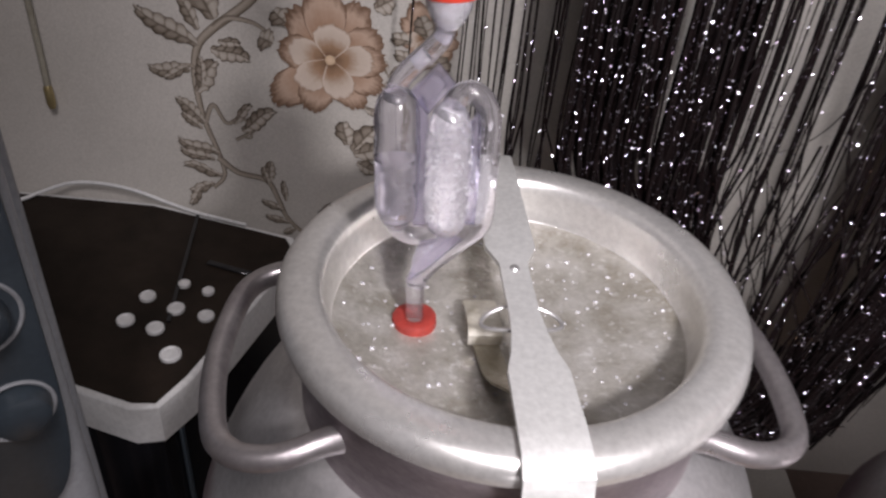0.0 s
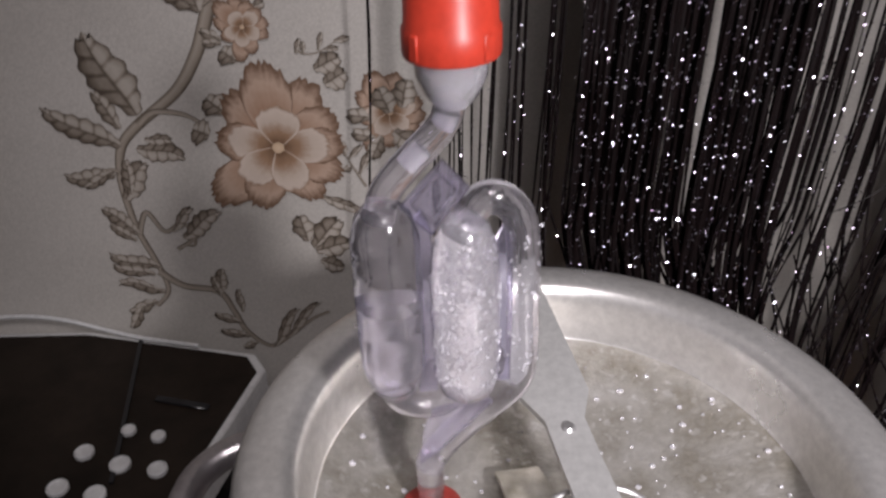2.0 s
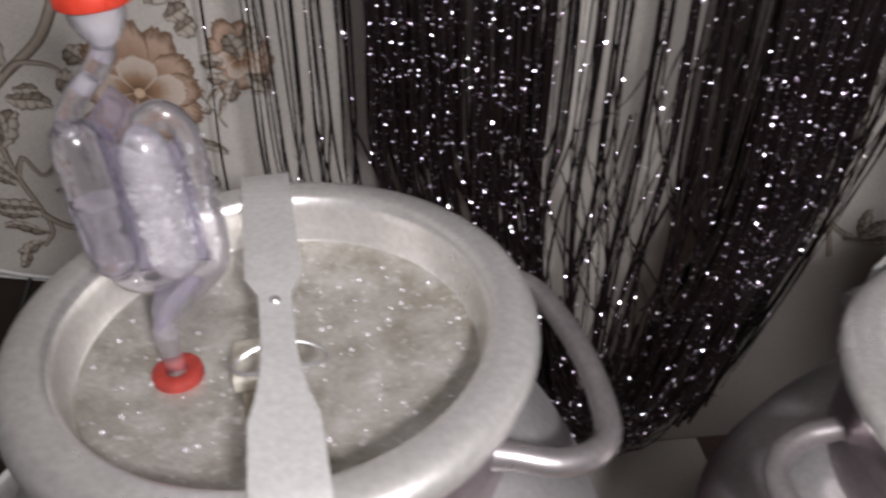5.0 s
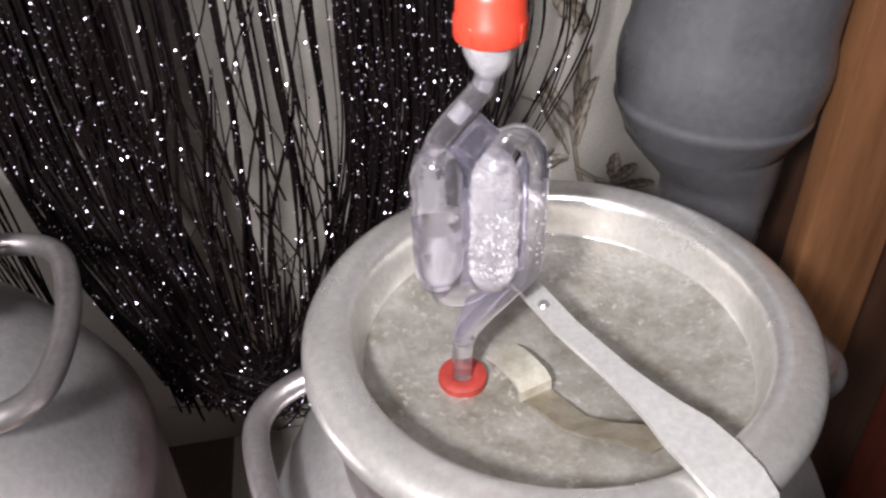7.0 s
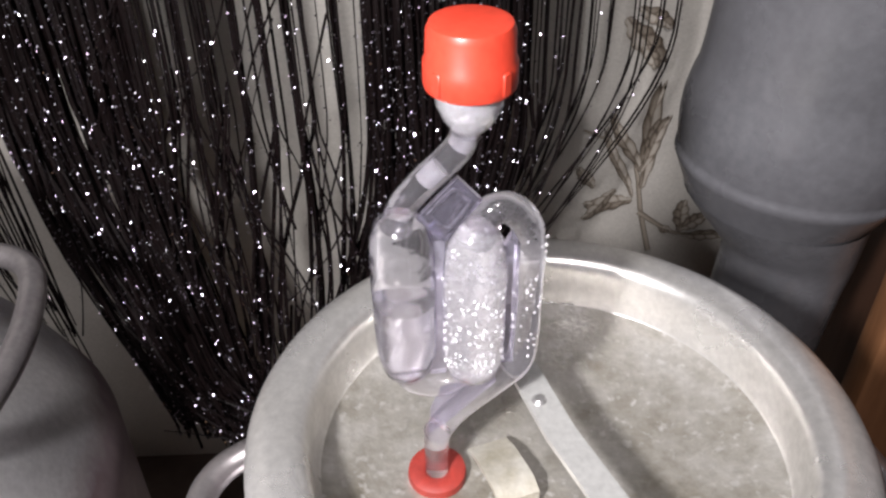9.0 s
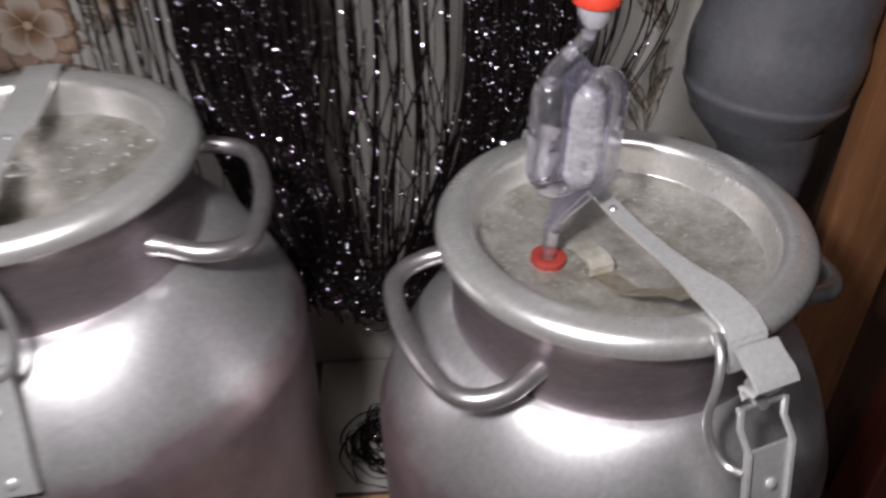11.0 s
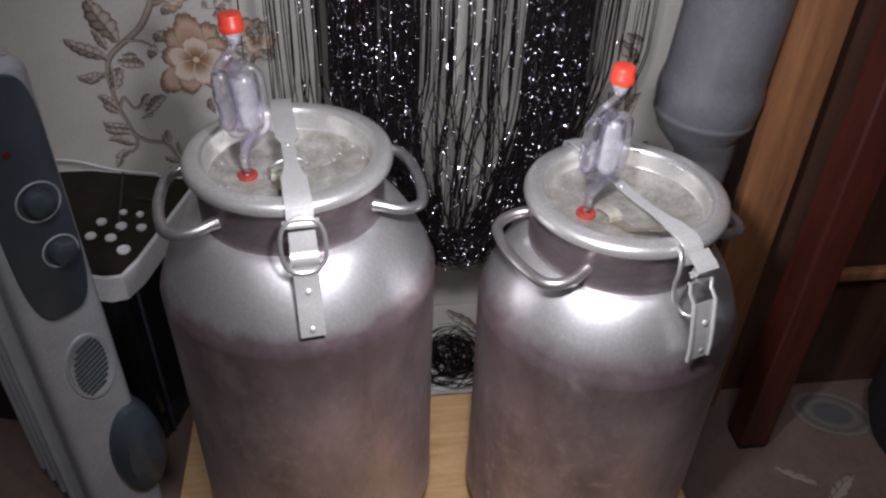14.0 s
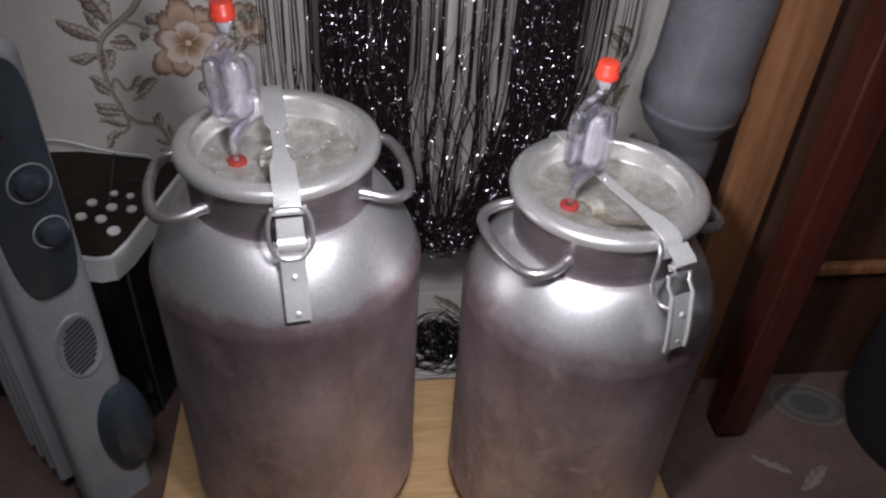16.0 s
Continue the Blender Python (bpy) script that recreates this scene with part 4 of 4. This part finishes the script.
def case_outline(inset=0.0):
    """Footprint with a cut front corner; x to the left is negative."""
    i = inset
    near, far = (DISP.inverted() @ Vector((x, 0.472 - i, 0)) for x in (-0.392, -0.56))
    return [(-W_D + i, i - 0.012), (-0.03 - 0.4 * i, i - 0.012), (-0.008 - 0.7 * i, 0.000 + 0.4 * i), (-i, 0.04 + 0.4 * i), (-i, D_D - 0.02 - i), (-0.02 - i, D_D - i), (near.x, near.y), (far.x, far.y)]


part("body", prism(case_outline(0.006), box_top - 0.045, None, 0.0), BLACK_GLOSS, case, "glossy black lower body")
rim_bm = prism(case_outline(0.0), 0.047, Matrix.Translation((0, 0, box_top - 0.047)), 0.003)
part("rim", rim_bm, WHITE_PLASTIC, case, "white plastic rim")
part("top_panel", prism(case_outline(0.0065), 0.003, Matrix.Translation((0, 0, box_top - 0.0022)), 0.0008, 1), BROWN_TOP, case, "dark brown perforated top panel")
inv = DISP.inverted()
for hx, hy, hr in ((-0.286, 0.214, 0.0105), (-0.313, 0.248, 0.009), (-0.346, 0.256, 0.009), (-0.3375, 0.295, 0.0085), (-0.3025, 0.280, 0.009), (-0.269, 0.273, 0.0085), (-0.2785, 0.312, 0.0065), (-0.307, 0.3205, 0.0065)):
    p = inv @ Vector((hx, hy, 0.282))
    prof = [(hr, 0.0), (hr, 0.0035), (hr * 0.85, 0.0045), (hr * 0.72, 0.003), (0, 0.0025)]
    part("vent_button", lathe(prof, 22, Matrix.Translation((p.x, p.y, box_top + 0.001))), WHITE_PLASTIC, case, "round white vent button")
part("seam", box((0.004, 0.20, 0.0025), Matrix.Translation((-0.105, 0.19, box_top + 0.0022)) @ Matrix.Rotation(radians(24), 4, "Z")), BLACK_GLOSS, case)
part("slot", box((0.055, 0.008, 0.0025), Matrix.Translation((-0.055, 0.20, box_top + 0.0022)), 0.001, 1), BLACK_GLOSS, case)
part("corner_trim", box((0.004, 0.006, box_top - 0.05), Matrix.Translation((-0.006, 0.022, (box_top - 0.05) / 2)), 0.001, 1), HEATER_DARK, case)

lead = part("power_lead", tube(smooth_path([(-0.62, 0.40, 0.287), (-0.55, 0.440, 0.2885), (-0.525, 0.456, 0.294), (-0.49, 0.465, 0.305), (-0.45, 0.466, 0.3075), (-0.41, 0.465, 0.302), (-0.37, 0.462, 0.2905), (-0.33, 0.452, 0.2865), (-0.27, 0.437, 0.2865)], 6), 0.0024, 10), WHITE_PLASTIC, None)
tagged(lead, "thin white power lead lying along the appliance's back edge", "cable")
cord = empty("hanging_cord", pose(-0.492, 0.469, 0.405), "thin pale cord with a brassy end hanging on wallpaper", "cord")
part("cord", tube(smooth_path([(0, 0, 0.02), (0.001, 0, 0.12), (-0.002, 0, 0.4), (0.0, 0, 1.0)], 6), 0.0035, 10), CORD, cord)
part("tip", lathe([(0, -0.004), (0.0035, -0.002), (0.005, 0.004), (0.005, 0.022), (0.0036, 0.026)], 14), BRASS, cord, "dull brass end")

# ---- oil heater ----
HEAT = pose(-0.316, 0.0, FLOOR, 0, 0, 42.2)
heater = empty("oil_heater", HEAT, "pale grey oil-filled heater with a dark control panel on the floor", "heater")
ht = 0.70 - FLOOR


def face_at(x, z):
    """On the front of the casing: x across, z up, facing local -y."""
    return Matrix.Translation((x, -0.028, z)) @ Matrix.Rotation(radians(90), 4, "X")


case_bm = prism(rounded(0.104, 0.056, 0.016), ht, Matrix.Translation((0, 0, 0.0)), 0.018, 4)
part("casing", case_bm, HEATER_GREY, heater)


def plate(outline, depth, m, bevel=0.002):
    return prism(outline, depth, m, bevel, 2)


panel = []
for i in range(40):
    a = 2 * math.pi * i / 40
    x, y = math.cos(a), math.sin(a)
    panel.append((0.043 * math.copysign(abs(x) ** 0.6, x), 0.165 * math.copysign(abs(y) ** (0.55 if y < 0 else 0.25), y)))
panel_ob = part("control_panel", plate(panel, 0.006, face_at(0.002, ht - 0.175), 0.003), HEATER_DARK, heater, "dark blue-grey control panel")
for kx, kz, kr in ((0.012, 0.640, 0.019), (0.020, 0.565, 0.018)):
    part("knob", lathe([(kr, 0.0), (kr, 0.004), (kr * 0.85, 0.012), (kr * 0.6, 0.0145), (0, 0.015)], 28, face_at(kx, kz) @ Matrix.Translation((0, 0, 0.005))), HEATER_DARK, panel_ob, "round dark knob")
for kx, kz, kr in ((0.012, 0.640, 0.027), (0.018, 0.565, 0.023)):
    part("dial_ring", lathe([(kr, 0.0), (kr, 0.0022), (kr - 0.0012, 0.0030), (kr - 0.0026, 0.0022), (kr - 0.0026, 0.0)], 36, face_at(kx, kz) @ Matrix.Translation((0, 0, 0.005)), True), HEATER_GREY, panel_ob, "thin pale dial ring")
part("lamp_lens", lathe([(0.005, 0), (0.0045, 0.002), (0, 0.003)], 16, face_at(-0.004, 0.71) @ Matrix.Translation((0, 0, 0.005))), LED_RED, panel_ob, "small dark red indicator lens")
grille = part("grille", lathe([(0.0, 0.0012), (0.028, 0.0012), (0.030, 0.003), (0.033, 0.003), (0.034, 0.0)], 36, face_at(0.008, 0.365) @ Matrix.Diagonal((1.0, 1.75, 1.0, 1.0))), HEATER_GREY, heater, "oval louvred air grille")
for i in range(11):
    z = -0.042 + 0.0084 * i
    half = 0.026 * math.sqrt(max(0.05, 1 - (z / 0.05) ** 2))
    part("louvre", box((half * 2, 0.0035, 0.002), face_at(0.008, 0.365 + z) @ Matrix.Rotation(radians(24), 4, "Z") @ Matrix.Translation((0, 0, 0.0022))), HEATER_DARK, grille)
foot = [(0, -0.05), (0.03, -0.048), (0.046, -0.03), (0.05, 0.0), (0.046, 0.03), (0.03, 0.048), (0, 0.05)]
part("wheel_housing", lathe(foot, 28, Matrix.Translation((0.034, -0.012, 0.165)) @ Matrix.Rotation(radians(90), 4, "X") @ Matrix.Diagonal((0.9, 2.0, 0.9, 1))), HEATER_DARK, heater, "rounded dark plastic wheel housing")
for i in range(4):
    part("fin", prism(rounded(0.13, 0.018, 0.008), ht - 0.10, Matrix.Translation((0.0, 0.050 + 0.034 * i, 0.05)), 0.006, 2), HEATER_GREY, heater)
for i in (0, 1):
    part("skid", box((0.11, 0.02, 0.05), Matrix.Translation((0, 0.02 + 0.12 * i, 0.025)), 0.006), HEATER_DARK, heater)

# ---- tinsel curtain ----
rng = random.Random(11)
curtain = empty("tinsel_curtain", pose(0.26, WALL_Y, 0), "black glittering tinsel strand curtain gathered low against papered wall", "curtain")
inv_c = Matrix.Translation((0.26, WALL_Y, 0)).inverted()
FOLD = ((-0.09, 0.40), (-0.03, 0.30), (0.06, 0.272), (0.12, 0.256), (0.18, 0.236), (0.30, 0.202), (0.36, 0.215), (0.44, 0.250), (0.52, 0.315), (0.59, 0.37), (0.70, 0.45))


def fold_y(x):
    """How far out from the wall the curtain's fold stands."""
    for (xa, ya), (xb, yb) in zip(FOLD, FOLD[1:]):
        if x <= xb:
            return ya + (yb - ya) * max(x - xa, 0) / (xb - xa)
    return FOLD[-1][1]


def hang(top, sway, stray, end, z_end):
    """One strand: straight down from the rail, then drawn in to the gathered hem."""
    wob, ph, lay = rng.uniform(0.0004, 0.0018), rng.uniform(0, 6.28), rng.gauss(0, 0.006)
    y_top, y_end = fold_y(top), 0.192 + 0.7 * max(0.16 - end, 0.0) + 0.5 * max(end - 0.34, 0.0)
    out = []
    for i in range(30):
        z = (2.30, 1.3, 0.95, 0.80)[i] if i < 4 else 0.70 + (z_end - 0.70) * (i - 4) / 25
        g = min(max((0.54 - z) / (0.54 - z_end), 0.0), 1.0)
        pull = g * g * (1.6 - 0.6 * g)
        x = top + (end - top) * pull + wob * math.sin(ph + 14 * z) + sway * (0.62 - min(z, 0.62)) + stray * math.sin(math.pi * g)
        y = y_top * (1 - pull) + y_end * pull + lay + 0.001 * math.sin(ph + 19 * z)
        out.append(Vector((x, min(y, WALL_Y - 0.004), z)))
    return out


class Lock:
    """A bunch of tinsel strands with its glitter, one mesh."""

    def __init__(self):
        self.verts, self.faces, self.slots = [], [], []

    def ribbon(self, path, width):
        turn, spin = rng.uniform(0, 6.28), rng.uniform(-9, 9)
        base = len(self.verts)
        for i, p in enumerate(path):
            a = turn + spin * i / len(path)
            w = Vector((math.cos(a), 0.5 * math.sin(a), 0)).normalized() * width / 2
            q = Vector((-w.y, w.x, 0)).normalized() * width * 0.3
            self.verts.extend([p - w, p + q, p + w, p - q])
        for i in range(len(path) - 1):
            for k in range(4):
                a, b = base + 4 * i + k, base + 4 * i + (k + 1) % 4
                self.faces.append((a, b, b + 4, a + 4))
                self.slots.append(0)

    def flakes(self, path, count, first=0):
        for k in range(count):
            s = rng.uniform(first, len(path) - 1.001)
            j = int(s)
            p = path[j].lerp(path[j + 1], s - j) + Vector((rng.gauss(0, 0.0012), -0.0022 + rng.gauss(0, 0.0008), 0))
            n = Vector((rng.gauss(0, 0.5), rng.gauss(-0.85, 0.4), rng.gauss(0.35, 0.5))).normalized()
            size = rng.uniform(0.0004, 0.0008)
            a = n.orthogonal().normalized() * size
            b = n.cross(a)
            base = len(self.verts)
            self.verts.extend([p - a - 0.7 * b, p + a - 0.7 * b, p + a + 0.7 * b, p - a + 0.7 * b])
            self.faces.append((base, base + 1, base + 2, base + 3))
            self.slots.append(1)

    def build(self, name, kind=""):
        mesh = bpy.data.meshes.new(name)
        mesh.from_pydata([inv_c @ v for v in self.verts], [], self.faces)
        mesh.materials.append(TINSEL)
        mesh.materials.append(GLITTER)
        mesh.polygons.foreach_set("material_index", self.slots)
        ob = new(name, mesh)
        ob.parent = curtain
        return tagged(ob, kind=kind)


def bunch(centre, strands, spread, width, glitter_count):
    lock = Lock()
    sway, stray = rng.gauss(0, 0.015), rng.gauss(0, 0.006)
    end = 0.245 + (centre - 0.24) * (0.46 if centre < 0.24 else 0.34) + rng.gauss(0, 0.010)
    if centre < 0.058:
        end = centre + 0.02
    z_end = 0.262 + 0.30 * max(0.17 - centre, 0.0) + 0.26 * max(centre - 0.36, 0.0) + rng.gauss(0, 0.012)
    for j in range(strands):
        loose = rng.gauss(0, 0.018) if rng.random() < (0.34 if 0.188 < centre < 0.335 else 0.12) else rng.gauss(0, 0.002)
        path = hang(centre + rng.gauss(0, spread), sway, stray + loose, end + rng.gauss(0, 0.005), z_end + rng.gauss(0, 0.006))
        lock.ribbon(path, rng.uniform(*width))
        lock.flakes(path, int(1.35 * glitter_count), 4)
    lock.build("tinsel_lock")


# left end, right end, bunches, strands in each, spread of a bunch, strand width, glitter
for x_a, x_b, bunches, strands, spread, width, glitter_count in (
        (-0.088, -0.070, 1, 1, 0.0004, (0.0022, 0.0026), 40), (-0.034, 0.056, 11, 2, 0.0012, (0.0016, 0.0026), 24), (0.058, 0.128, 22, 5, 0.0026, (0.0024, 0.0040), 52), (0.132, 0.186, 16, 5, 0.0026, (0.0024, 0.0040), 52),
        (0.196, 0.330, 8, 5, 0.0024, (0.0020, 0.0034), 44), (0.188, 0.335, 12, 1, 0.0008, (0.0012, 0.0022), 40), (0.336, 0.388, 16, 5, 0.0026, (0.0024, 0.0040), 52), (0.392, 0.442, 15, 5, 0.0026, (0.0024, 0.0040), 52), (0.450, 0.520, 8, 2, 0.0014, (0.0016, 0.0028), 24), (0.530, 0.592, 4, 2, 0.0010, (0.0014, 0.0024), 24)):
    for k in range(bunches):
        bunch(x_a + (x_b - x_a) * (k + rng.uniform(0.15, 0.85)) / bunches, strands, spread, width, glitter_count)
# stray strands that slant across the open middle of the curtain
for i in range(26):
    xa, za = rng.uniform(0.185, 0.335), rng.uniform(0.40, 0.66)
    xb, zb = xa + rng.choice((-1, 1)) * rng.uniform(0.015, 0.06), za - rng.uniform(0.05, 0.16)
    bow, lay = rng.uniform(-0.012, 0.012), rng.gauss(-0.006, 0.004)
    stray = Lock()
    path = []
    for k in range(13):
        f = k / 12
        x = xa + (xb - xa) * f + bow * math.sin(math.pi * f)
        path.append(Vector((x, fold_y(x) * (1 - 0.10 * f) + lay, za + (zb - za) * f - 0.012 * math.sin(math.pi * f))))
    stray.ribbon(path, rng.uniform(0.0012, 0.0024))
    stray.flakes(path, 10)
    stray.build("stray_strand")
# tangled strands of the gather, slung between the two sides
tangle = Lock()
for i in range(120):
    xa, xb = rng.uniform(0.15, 0.22), rng.uniform(0.26, 0.36)
    za, zb, low = rng.uniform(0.28, 0.40), rng.uniform(0.28, 0.40), rng.uniform(0.245, 0.300)
    lay = rng.gauss(0.195, 0.012)
    path = []
    for k in range(17):
        f = k / 16
        z = za + (zb - za) * f
        path.append(Vector((xa + (xb - xa) * f, lay - 0.01 * math.sin(math.pi * f), z - max(z - low, 0) * math.sin(math.pi * f) ** 0.7 + rng.gauss(0, 0.0012))))
    tangle.ribbon(path, rng.uniform(0.0018, 0.0034))
    tangle.flakes(path, 30)
# strands that sag below the hem
for i in range(14):
    xa, xb = rng.uniform(0.19, 0.235), rng.uniform(0.27, 0.33)
    za, sag = rng.uniform(0.255, 0.275), rng.uniform(0.015, 0.045)
    tangle.ribbon([Vector((xa + (xb - xa) * s / 12, 0.192 + 0.008 * rng.random(), za - sag * math.sin(math.pi * s / 12))) for s in range(13)], 0.0018)
tangle.build("gathered_tangle", "stuff")
# the tail that lies on the floor
tail = Lock()
for i in range(70):
    a0, r0 = rng.uniform(0, 6.28), rng.uniform(0.01, 0.075)
    cx, cy = 0.262 + rng.gauss(0, 0.02), 0.29 + rng.gauss(0, 0.018)
    loop_pts = smooth_path([Vector((cx + r0 * math.cos(a0 + 0.5 * s), cy + 0.8 * r0 * math.sin(a0 + 0.5 * s), FLOOR + 0.004 + 0.03 * rng.random())) for s in range(11)], 3)
    tail.ribbon(loop_pts, 0.003)
    tail.flakes(loop_pts, 5)
tail.build("trailing_tail", "stuff")
